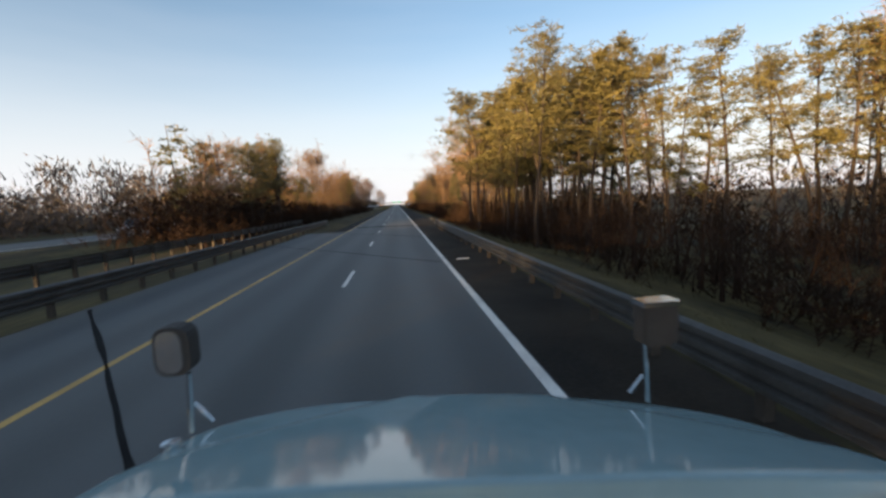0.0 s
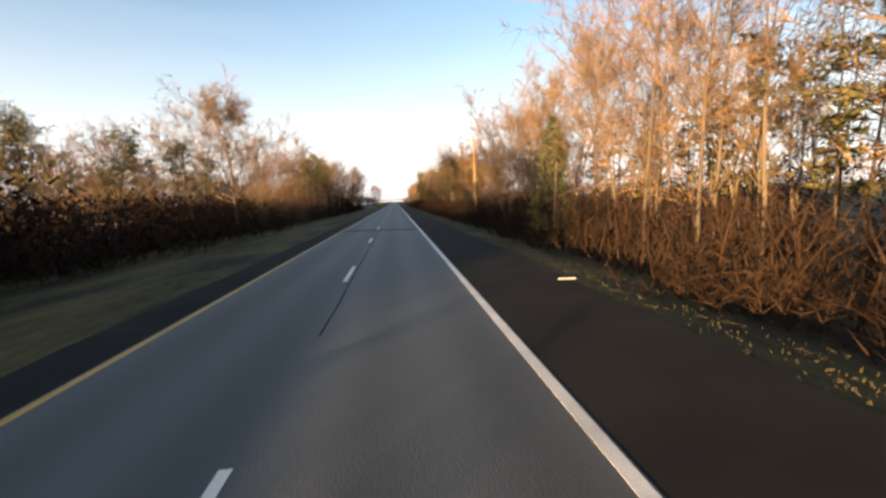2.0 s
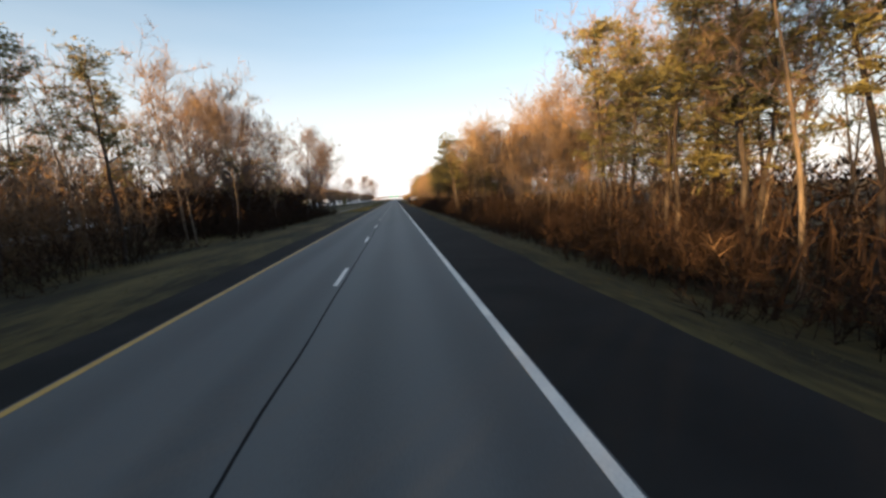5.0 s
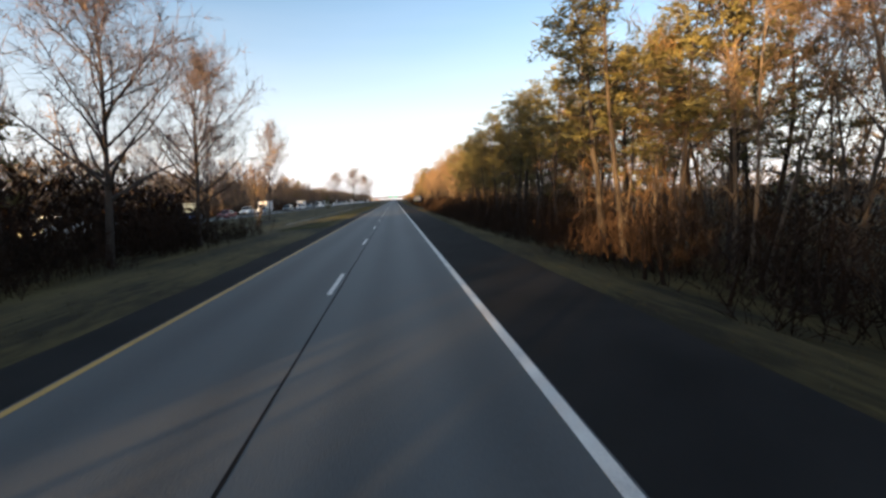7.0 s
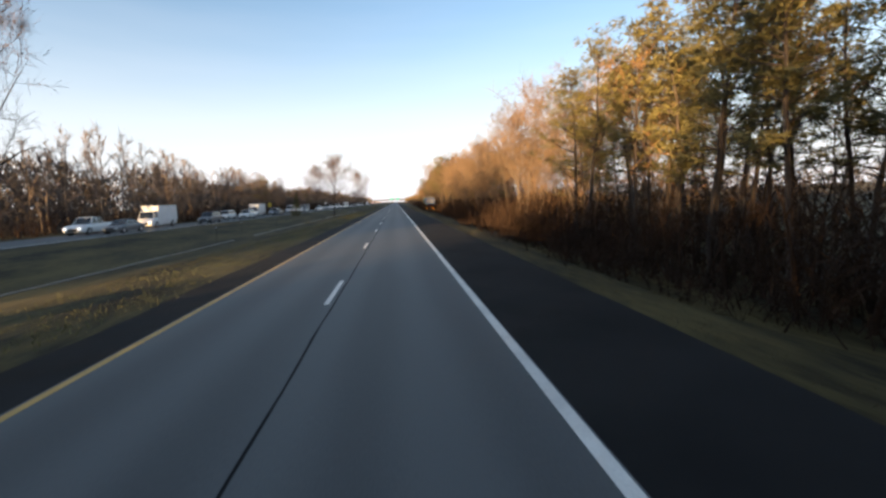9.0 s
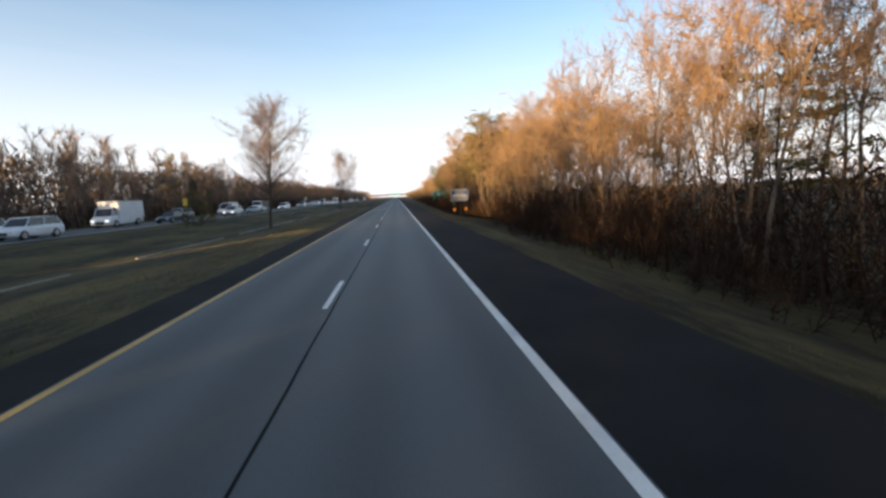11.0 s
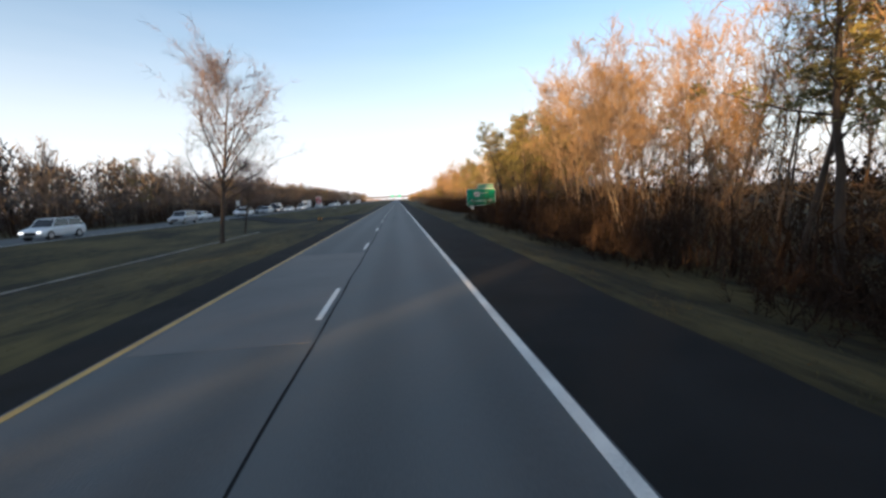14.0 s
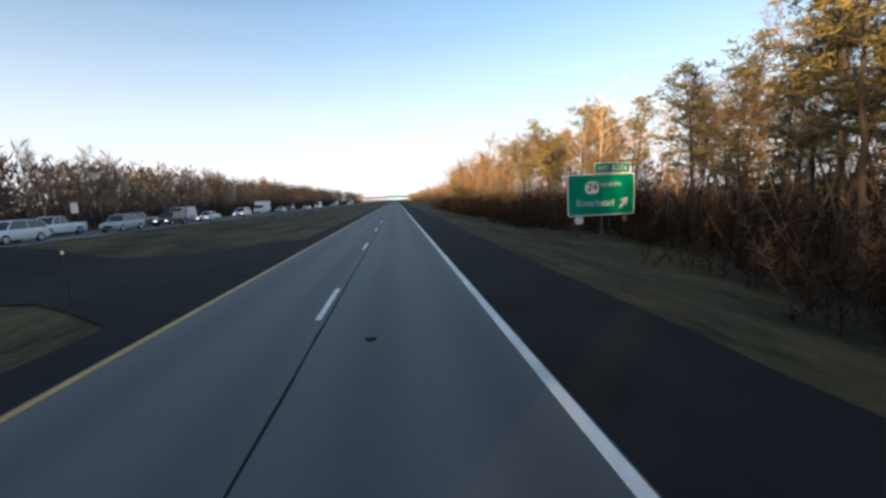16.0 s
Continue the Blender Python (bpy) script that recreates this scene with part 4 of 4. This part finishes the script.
panel("green_field", -SW / 2 + 0.1, SB + 0.1, SW / 2 - 0.1, SB + SH - 0.1, 0.044, GREEN_SIGN, exit_sign, 0.22, 0.006)
panel("exit_tab", -0.7, SB + SH + 0.02, 2.85, SB + SH + 1.02, 0.05, WHITE_SIGN, exit_sign, 0.15, 0.04)
panel("exit_tab_field", -0.6, SB + SH + 0.1, 2.75, SB + SH + 0.94, 0.044, GREEN_SIGN, exit_sign, 0.1, 0.006)
text("EXIT", 0.52, 0.18, 0.038, SB + SH + 0.52, WHITE_SIGN, exit_sign, "white exit lettering")
text("65N", 0.85, 1.75, 0.038, SB + SH + 0.52, WHITE_SIGN, exit_sign, "white exit number")
panel("shield", -1.6, SB + 2.05, -0.25, SB + 3.2, 0.038, WHITE_SIGN, exit_sign, 0.42, 0.006, "white route shield")
text("24", 1.0, -0.92, 0.034, SB + 2.62, BLACK_SIGN, exit_sign, "dark route number")
text("NORTH", 0.56, 0.9, 0.038, SB + 2.82, WHITE_SIGN, exit_sign, "white direction lettering")
text("Riverhead", 0.92, -0.6, 0.038, SB + 1.15, WHITE_SIGN, exit_sign, "white place name lettering")
ab = Build()
for pts in (((1.72, 0.72), (1.9, 0.56), (2.36, 1.1), (2.18, 1.26)), ((1.86, 1.42), (2.5, 0.78), (2.62, 1.58))):
    ab.loft([[(x, 0.044, SB + z) for x, z in pts], [(x, 0.036, SB + z) for x, z in pts]])
part("arrow", ab, WHITE_SIGN, exit_sign, "white arrow pointing up to the side")
panel("reflector", -2.65, SB - 0.75, -1.75, SB - 0.05, 0.05, WHITE_SIGN, exit_sign, 0.3, 0.02, "round white marker")
panel("reflector", 2.1, SB - 0.65, 2.55, SB - 0.12, 0.05, AMBER, exit_sign, 0.2, 0.02, "amber reflector")

uturn = thing("no_u_turn_sign", "white no-U-turn sign with red ring on a median post", "road sign", at=(-7.8, 397.0, 0))
uturn.scale = (0.85, 1, 1.1)
uturn.location.z = -0.27
post(0, ground_z(-7.6, 396) - 0.3, 3.0, uturn, 0.04, 0.05)
panel("panel", -0.38, 2.2, 0.38, 3.12, 0.03, WHITE_SIGN, uturn, 0.05, 0.008)
ub = Build()
ring = lambda r, y: [(r * math.cos(2 * math.pi * i / 28), y, 2.68 + r * math.sin(2 * math.pi * i / 28)) for i in range(28)]
ub.loft([ring(0.355, 0.026), ring(0.355, 0.02), ring(0.235, 0.02), ring(0.235, 0.026)], True)
ub.f = [f for f in ub.f if len(f) == 4]
part("ring", ub, RED_SIGN, uturn, "red ring")
kb = Build()
kb.tube([np.array(p) for p in ((0.1, 0.022, 2.5), (0.1, 0.022, 2.72), (0.06, 0.022, 2.8), (0, 0.022, 2.83), (-0.06, 0.022, 2.8), (-0.1, 0.022, 2.72), (-0.1, 0.022, 2.58))], [0.05] * 7, 6)
part("u_arrow", kb, BLACK_SIGN, uturn, "black curved arrow")
sb = Build()
sb.loft([[(x, y, 2.68 + z) for x, z in ((-0.24, 0.17), (-0.17, 0.24), (0.24, -0.17), (0.17, -0.24))] for y in (0.018, 0.012)])
part("slash", sb, RED_SIGN, uturn, "red slash")
for x in (-0.2, 0.2):
    panel("reflector", x - 0.12, 0.55, x + 0.12, 0.79, 0.03, AMBER, uturn, 0.11)


def delineator(x, y, h=1.3):
    ob = thing("delineator_post", "slim roadside marker post with a white reflector", "marker post", "marker posts along the median", (x, y, ground_z(x, y)))
    post(0, -0.3, h, ob, 0, 0.032)
    panel("reflector", -0.038, h - 0.08, 0.038, h + 0.02, -0.02, WHITE_SIGN, ob, 0.03)


for x, y in ((-14.5, 452), (-15, 458), (-13.5, 462), (-16, 466), (-14, 478), (-15.5, 486), (-12.5, 329.5), (-16, 285), (-15, 262), (-17, 274), (8.4, 118), (-9.5, 125)):
    delineator(x, y)

delineator(-7.2, 406.0, 1.55)
YELLOW_SIGN = material("yellow_sign_sheeting", (0.75, 0.55, 0.06), (0.65, 0.47, 0.05), 0.4, scale=1, fine=6, bump=0)
for x, y, mat, word in ((-35.6, 349.0, YELLOW_SIGN, "yellow"), (-35.4, 446.0, WHITE_SIGN, "white")):
    ob = thing("small_road_sign", f"small {word} road sign on a post beyond the traffic", "road sign", at=(x, y, 0.3))
    post(0, -0.5, 3.4, ob, 0.03, 0.07)
    panel("panel", -0.4, 2.2, 0.4, 3.4, 0, mat, ob, 0.06, 0.02)
# The board is no lamp: this glow stands in for sun on its face.
GLOW = bpy.data.materials.new("sunlit_board_glow")
GLOW.use_nodes = True
GLOW.node_tree.nodes["Principled BSDF"].inputs["Emission Color"].default_value = (1.0, 0.82, 0.42, 1)
GLOW.node_tree.nodes["Principled BSDF"].inputs["Emission Strength"].default_value = 0.22
board = thing("roadside_board", "sunlit yellow-white board with an added glow beyond the traffic", "sign board", at=(-36.0, 254.0, 0.3))
for x in (-0.95, 0.95):
    post(x, -0.6, 3.0, board, 0.05, 0.1)
panel("panel", -1.45, 1.4, 1.45, 3.1, 0, BLACK_SIGN, board, 0.06, 0.05)
panel("sunlit_front", -1.36, 1.48, 1.36, 3.02, -0.006, GLOW, board, 0.05, 0.005, "yellow-white face, its glow added in place of sunlight")
for x0, x1, z in ((-1.1, -0.3, 2.5), (-0.15, 1.1, 2.5), (-0.9, 0.2, 1.8), (0.4, 1.0, 1.8)):
    panel("text_bar", x0, z, x1, z + 0.32, -0.012, RUSTY, board, 0.03, 0.005)

pole = thing("utility_pole", "sunlit wooden utility pole with crossarm and nest", "utility pole", at=(14.6, 113.2, ground_z(14.6, 113.2)))
tb = Build()
tb.tube([np.array((0, 0, -1.0)), np.array((0, 0, 8.0)), np.array((0, 0, 13.3))], [0.19, 0.165, 0.13], 10)
part("pole", tb, WOODPOLE, pole)
cb = Build()
cb.box(-1.2, -0.08, 12.6, 1.2, 0.06, 12.75)
part("crossarm", cb, WOODPOLE, pole)
nb = Build()
nb.tube([np.array((-0.9, -0.05, 13.0)), np.array((0.0, 0.0, 13.3)), np.array((0.8, 0.05, 13.9))], [0.05, 0.06, 0.04], 6)
part("top_arm", nb, WOODPOLE, pole)
for x in (-1.1, 0.0, 1.1):
    q = Build()
    q.disc((x, 0, 12.86 if x else 13.42), 2, 0.05, 0.2, 8)
    part("insulator", q, RUBBER, pole)
for x in (-1.2, 0.0, 1.2):
    for far in ((46, -7, 4.5), (-58, 5, 3.4)):
        wb = Build()
        span = []
        for i in range(25):
            u = i / 24
            span.append(np.array((x * (1 - u) + u * far[0], u * (far[1] + x), 12.95 + far[2] * u - 2.2 * u * (1 - u))))
        wb.tube(span, [0.003] * 25, 4)
        part("wire", wb, BLACK_SIGN, pole)

# ---- vehicles on the opposite carriageway ----
LIT = bpy.data.materials.new("lit_headlight")
LIT.use_nodes = True
LIT.node_tree.nodes["Principled BSDF"].inputs["Emission Color"].default_value = (1, 0.93, 0.8, 1)
LIT.node_tree.nodes["Principled BSDF"].inputs["Emission Strength"].default_value = 0.45


def body_ring(y, hw, z0, z1, tuck=0.85):
    """Cross-section of a car body at y, rounded at the shoulder."""
    return [(-hw * 0.92, y, z0), (hw * 0.92, y, z0), (hw, y, z0 + 0.18), (hw, y, z0 + (z1 - z0) * 0.7), (hw * 0.94, y, z1 - 0.03), (hw * tuck, y, z1),
            (-hw * tuck, y, z1), (-hw * 0.94, y, z1 - 0.03), (-hw, y, z0 + (z1 - z0) * 0.7), (-hw, y, z0 + 0.18)]


SHAPES = {
    # length, half width, belt height profile (y share, z), cabin (y share, z, width share), wheel radius, wheel positions
    "sedan": (4.7, 0.9, ((0, 0.55), (0.03, 0.68), (0.28, 0.92), (0.75, 0.96), (0.97, 0.92), (1, 0.7)), ((0.26, 0.9, 0.85), (0.42, 1.42, 0.68), (0.68, 1.44, 0.68), (0.86, 0.95, 0.82)), 0.33),
    "suv": (4.8, 0.95, ((0, 0.65), (0.03, 0.85), (0.26, 1.08), (0.8, 1.12), (0.98, 1.1), (1, 0.8)), ((0.24, 1.05, 0.88), (0.38, 1.72, 0.74), (0.9, 1.74, 0.74), (0.985, 1.1, 0.86)), 0.37),
    "pickup": (5.7, 1.0, ((0, 0.7), (0.03, 0.95), (0.26, 1.15), (0.58, 1.18), (0.6, 1.2), (0.99, 1.2), (1, 0.8)), ((0.25, 1.12, 0.88), (0.36, 1.85, 0.74), (0.55, 1.86, 0.74), (0.6, 1.15, 0.86)), 0.4),
    "van": (5.6, 1.02, ((0, 0.7), (0.03, 0.95), (0.16, 1.2), (0.3, 1.35), (0.99, 1.35), (1, 1.0)), ((0.13, 1.15, 0.9), (0.28, 2.25, 0.78), (0.97, 2.35, 0.82), (0.995, 1.3, 0.92)), 0.36),
    "dump_truck": (7.4, 1.1, ((0, 0.75), (0.02, 1.05), (0.12, 1.45), (0.28, 1.5), (0.3, 0.95), (1, 0.95)), ((0.16, 1.4, 0.88), (0.21, 2.4, 0.78), (0.29, 2.45, 0.78), (0.295, 1.4, 0.88)), 0.48),
    "box_truck": (6.4, 1.05, ((0, 0.75), (0.02, 1.05), (0.12, 1.35), (0.24, 1.4), (0.26, 0.95), (1, 0.95)), ((0.1, 1.3, 0.9), (0.17, 2.2, 0.8), (0.25, 2.25, 0.8), (0.255, 1.3, 0.9)), 0.42),
}


def vehicle(shape, paint, label, lit):
    L, hw, belt, cabin, wr = SHAPES[shape]
    ob = thing(shape, label, shape.replace("_", " "), "queued traffic")
    z0 = 0.3
    bb = Build()
    bb.loft([body_ring(L * (u - 0.5), hw * (0.9 if u in (0, 1) else 1), z0 + (0.12 if u in (0, 1) else 0), z) for u, z in belt])
    part("body", bb, PAINTS[paint], ob, smooth=False)
    (y0, a0, w0), (y1, a1, w1), (y2, a2, w2), (y3, a3, w3) = cabin
    Y = lambda u: L * (u - 0.5)
    rb = Build()
    rb.loft([[(-hw * w1, Y(y1) - 0.05, a1 - 0.04), (hw * w1, Y(y1) - 0.05, a1 - 0.04), (hw * w1 * 0.9, Y(y1), a1 + 0.03), (-hw * w1 * 0.9, Y(y1), a1 + 0.03)],
             [(-hw * w2, Y(y2) + 0.05, a2 - 0.04), (hw * w2, Y(y2) + 0.05, a2 - 0.04), (hw * w2 * 0.9, Y(y2), a2 + 0.03), (-hw * w2 * 0.9, Y(y2), a2 + 0.03)]])
    part("roof", rb, PAINTS[paint], ob)
    gb = Build()
    ring = lambda y, z, w: [(-hw * w, y, z), (hw * w, y, z)]
    base = [(-hw * w0, Y(y0), a0), (hw * w0, Y(y0), a0), (hw * w3, Y(y3), a3), (-hw * w3, Y(y3), a3)]
    topr = [(-hw * w1, Y(y1), a1), (hw * w1, Y(y1), a1), (hw * w2, Y(y2), a2), (-hw * w2, Y(y2), a2)]
    gb.loft([base, topr])
    part("window_glass", gb, CAR_GLASS, ob, "dark glass")
    for sx in (-1, 1):
        for (ua, za, wa), (ub_, zb, wb_) in (((y0, a0, w0), (y1, a1, w1)), ((y3, a3, w3), (y2, a2, w2)), (((y0 + y3) / 2, a0, (w0 + w3) / 2), ((y1 + y2) / 2, a1, w1))):
            q = Build()
            q.tube([np.array((sx * hw * wa * 1.0, Y(ua), za)), np.array((sx * hw * wb_ * 1.0, Y(ub_), zb))], [0.045, 0.045], 4)
            part("pillar", q, PAINTS[paint], ob)
    if shape == "van":
        for sx in (-1, 1):
            q = Build()
            q.loft([[(sx * hw * 0.93, Y(0.46), 1.33), (sx * hw * 0.95, Y(0.98), 1.33), (sx * hw * 0.835, Y(0.965), 2.33), (sx * hw * 0.83, Y(0.46), 2.28)],
                    [(sx * hw * 0.96, Y(0.46), 1.33), (sx * hw * 0.98, Y(0.98), 1.33), (sx * hw * 0.865, Y(0.965), 2.33), (sx * hw * 0.86, Y(0.46), 2.28)]])
            part("side_panel", q, PAINTS[paint], ob)
    if shape == "box_truck":
        q = Build()
        q.box(-1.1, Y(0.27), 0.95, 1.1, Y(1.0), 3.0)
        part("cargo_box", q, PAINTS["white"], ob, "plain white cargo box")
    if shape == "dump_truck":
        q = Build()
        q.loft([[(-1.1, Y(u), 1.05), (1.1, Y(u), 1.05), (1.22, Y(u) + d, 2.5), (-1.22, Y(u) + d, 2.5)] for u, d in ((0.33, -0.1), (1.0, 0.15))])
        part("dump_bed", q, PAINTS["grey"], ob, "dark grey steel dump bed")
    if shape == "pickup":
        q = Build()
        q.box(-hw * 0.8, Y(0.62), 1.0, hw * 0.8, Y(0.98), 1.205)
        part("bed", q, RUBBER, ob, "dark load bed")
    for sx in (-1, 1):
        q = Build()
        rounded(q, sx * hw * 0.7 - 0.17, 0.62 * belt[1][1] + 0.05, sx * hw * 0.7 + 0.17, 0.62 * belt[1][1] + 0.22, Y(0) - 0.015, 0.06, 0.05)
        part("headlight", q, LIT if lit else LAMP_GLASS, ob)
    q = Build()
    rounded(q, -hw * 0.45, 0.42, hw * 0.45, 0.42 + 0.3 * belt[1][1], Y(0) - 0.01, 0.04, 0.04)
    part("grille", q, BLACK_SIGN, ob, "dark grille")
    for sx in (-1, 1):
        for u in (0.17, 0.8):
            q = Build()
            q.disc((sx * (hw - 0.1), Y(u), wr), 0, wr, 0.24, 18)
            tyre = part("wheel", q, RUBBER, ob)
            q = Build()
            q.disc((sx * (hw + 0.018), Y(u), wr), 0, wr * 0.62, 0.03, 12)
            part("rim", q, ALUMINIUM, tyre, "grey metal rim")
    return ob


NEAR_LANE, FAR_LANE = -28.0, -31.6
QUEUE = [
    ("suv", "white", NEAR_LANE, 429), ("pickup", "white", FAR_LANE, 438), ("suv", "silver", NEAR_LANE, 442), ("pickup", "grey", FAR_LANE, 451),
    ("suv", "black", NEAR_LANE, 452), ("van", "silver", FAR_LANE, 462), ("sedan", "white", NEAR_LANE, 463), ("suv", "white", NEAR_LANE, 477),
    ("box_truck", "white", FAR_LANE, 500), ("sedan", "silver", NEAR_LANE, 503), ("suv", "grey", FAR_LANE, 528), ("sedan", "white", NEAR_LANE, 535),
    ("suv", "white", NEAR_LANE, 554), ("van", "white", FAR_LANE, 575), ("sedan", "silver", NEAR_LANE, 590), ("van", "white", FAR_LANE, 627),
    ("suv", "white", NEAR_LANE, 658), ("box_truck", "white", FAR_LANE, 708), ("suv", "white", NEAR_LANE, 349.5), ("van", "white", FAR_LANE, 357),
    ("sedan", "silver", NEAR_LANE, 361), ("dump_truck", "white", FAR_LANE, 376), ("suv", "white", NEAR_LANE, 384), ("suv", "silver", NEAR_LANE, 406),
    ("sedan", "white", FAR_LANE, 419), ("pickup", "white", FAR_LANE, 271), ("sedan", "grey", NEAR_LANE, 270.5),
    ("box_truck", "white", FAR_LANE, 283.5), ("suv", "grey", NEAR_LANE, 291), ("suv", "white", FAR_LANE, 307.5), ("box_truck", "white", FAR_LANE, 324.5),
    ("sedan", "black", NEAR_LANE, 329), ("suv", "silver", FAR_LANE, 338.5), ("sedan", "red", NEAR_LANE, 249), ("sedan", "blue", FAR_LANE, 244),
    ("suv", "white", NEAR_LANE, 308), ("sedan", "silver", FAR_LANE, 226), ("pickup", "white", NEAR_LANE, 212), ("suv", "black", NEAR_LANE, 186),
    ("sedan", "white", FAR_LANE, 170), ("van", "white", NEAR_LANE, 148), ("sedan", "silver", NEAR_LANE, 118), ("suv", "white", FAR_LANE, 96),
    ("suv", "black", NEAR_LANE, 62), ("suv", "grey", NEAR_LANE, 50),
]
made = {}
LIGHTS_ON = {349.5, 452, 271, 324.5, 463, 283.5, 477, 384, 554, 658}
for shape, paint, x, y in QUEUE:
    key = (shape, paint, y in LIGHTS_ON)
    m = pose(x + rng.uniform(-0.2, 0.2), y, 0.36)
    if key in made:
        copy_thing(made[key], m)
    else:
        made[key] = vehicle(shape, paint, f"{paint} {shape.replace('_', ' ')} waiting in the opposite traffic queue", key[2])
        made[key].matrix_basis = m

# ---- far overpass ----
over = thing("overpass", "low concrete road overpass far down the highway", "bridge", at=(0, 1050, 0))
ob_ = Build()
ob_.box(-70, -5, 5.2, 60, 5, 6.4)
part("deck", ob_, FADED, over)
for x in (-40, -16, 13, 38):
    q = Build()
    q.box(x - 0.6, -4, -0.5, x + 0.6, 4, 5.2)
    part("pier", q, CONCRETE, over)
q = Build()
q.box(-70, -5.2, 6.4, 60, -4.95, 7.4)
part("parapet", q, RUSTY, over)
for x0, x1 in ((-9, -3), (3, 9)):
    panel("sign_panel", x0, 6.0, x1, 9.0, -5.3, GREEN_SIGN, over, 0.2, 0.1, "green overhead sign panel")

# ---- truck nose at the start of the drive ----
HOOD = material("pale_truck_paint", (0.25, 0.355, 0.37), (0.215, 0.31, 0.325), 0.06, scale=1.5, fine=12, bump=0.012)
TX, NEAR, FRONT, HALF = 2.13, 0.86, 2.02, 1.25
truck = thing("truck_front", "pale blue-white truck hood with chrome hood mirrors in the lane", "truck", at=(TX, 0, 0))


def hood_half(y):
    """Half the hood's width: straight flanks and rounded front corners."""
    v = max(0.0, (y - 1.35) / (FRONT - 1.35))
    return HALF * (1 - 0.52 * v ** 2.6)


def hood_z(y, x):
    """Top of the hood: it falls towards the nose, and a raised centre panel lies between two creases."""
    u = min(1.0, abs(x) / hood_half(y))
    z = 1.476 + 0.27 * (1.97 - y) - 0.088 * x - 0.04 * u ** 2.2 - 1.6 * max(0, y - 1.9) ** 1.5 - 0.10 * max(0, u - 0.88) ** 1.5 * 24
    crease = 0.98 - 0.98 * (y - 1.3)
    return z + 0.016 / (1 + math.exp(min(40, (abs(x) - crease) / 0.018))) - 0.012 * math.exp(-((abs(x + 0.22) / 0.035) ** 4)) * (1 if y > 1.9 else 0)


hb, rings = Build(), []
for i in range(41):
    y = NEAR + (FRONT - NEAR) * (i / 40) ** 0.8
    w = hood_half(y)
    rings.append([(-w, y, 1.0)] + [(w * u, y, hood_z(y, w * u)) for u in np.linspace(-1, 1, 81)] + [(w, y, 1.0)])
hb.loft(rings)
part("hood", hb, HOOD, truck, "pale painted hood", True)
for sx in (-1, 1):
    fb = Build()
    fb.loft([[(sx * 0.8, y, 0.5), (sx * 1.2, y, 0.55), (sx * 1.23, y, z - 0.12), (sx * 1.1, y, z), (sx * 0.8, y, z)] for y, z in ((0.6, 1.0), (0.8, 1.05), (1.7, 1.05), (1.95, 0.9))])
    part("fender", fb, HOOD, truck)
    wb = Build()
    wb.disc((sx * 1.05, 1.2, 0.5), 0, 0.5, 0.3, 24)
    tyre = part("wheel", wb, RUBBER, truck)
    wb = Build()
    wb.disc((sx * 1.2, 1.2, 0.5), 0, 0.3, 0.06, 20)
    part("rim", wb, CHROME, tyre)
gb = Build()
rounded(gb, -0.58, 0.75, 0.58, 1.3, 2.03, 0.05, 0.08)
part("grille", gb, CHROME, truck)
gb = Build()
gb.box(-1.2, 1.9, 0.35, 1.2, 2.12, 0.72)
part("bumper", gb, CHROME, truck)
# head of the mirror, foot of its arm, foot of the brace and where it meets the arm
for sx, (x0, z0, x1, z1), y, arm, brace in ((-1, (0.86, 1.865, 0.985, 2.052), 1.56, ((0.965, 1.866), (0.953, 1.63)), ((0.968, 1.74), (1.03, 1.66))),
                                           (1, (2.922, 1.732, 3.1, 1.953), 1.76, ((2.945, 1.76), (2.962, 1.45)), ((2.94, 1.585), (2.872, 1.5)))):
    mb = Build()
    rounded(mb, x0 - TX, z0, x1 - TX, z1, y, 0.085, 0.045)
    mirror = part("hood_mirror", mb, RUBBER, truck, "black-edged hood mirror")
    mb = Build()
    rounded(mb, x0 - TX + 0.012, z0 + 0.012, x1 - TX - 0.022, z1 - 0.012, y - 0.006, 0.008, 0.04)
    part("mirror_glass", mb, CHROME if sx < 0 else RUBBER, mirror)
    for name, ends in (("mirror_arm", arm), ("brace", brace)):
        mb = Build()
        mb.tube([np.array((x - TX, y + (0.02 if name == "mirror_arm" else 0.03), z)) for x, z in ends], [0.0115 if name == "mirror_arm" else 0.008] * 2, 8)
        part(name, mb, CHROME, mirror)
    if sx > 0:
        mb = Build()
        mb.box(x0 - TX - 0.004, y - 0.012, z1 - 0.022, x1 - TX + 0.004, y + 0.1, z1 + 0.004)
        part("top_edge", mb, CHROME, mirror, "bright chrome top edge")
for x, y in ((0.965, 1.4), (1.03, 1.32)):
    mb = Build()
    mb.disc((x - TX, y, hood_z(y, x - TX) + 0.01), 2, 0.022, 0.03, 12)
    part("bolt", mb, CHROME, truck, "chrome mirror bolt")
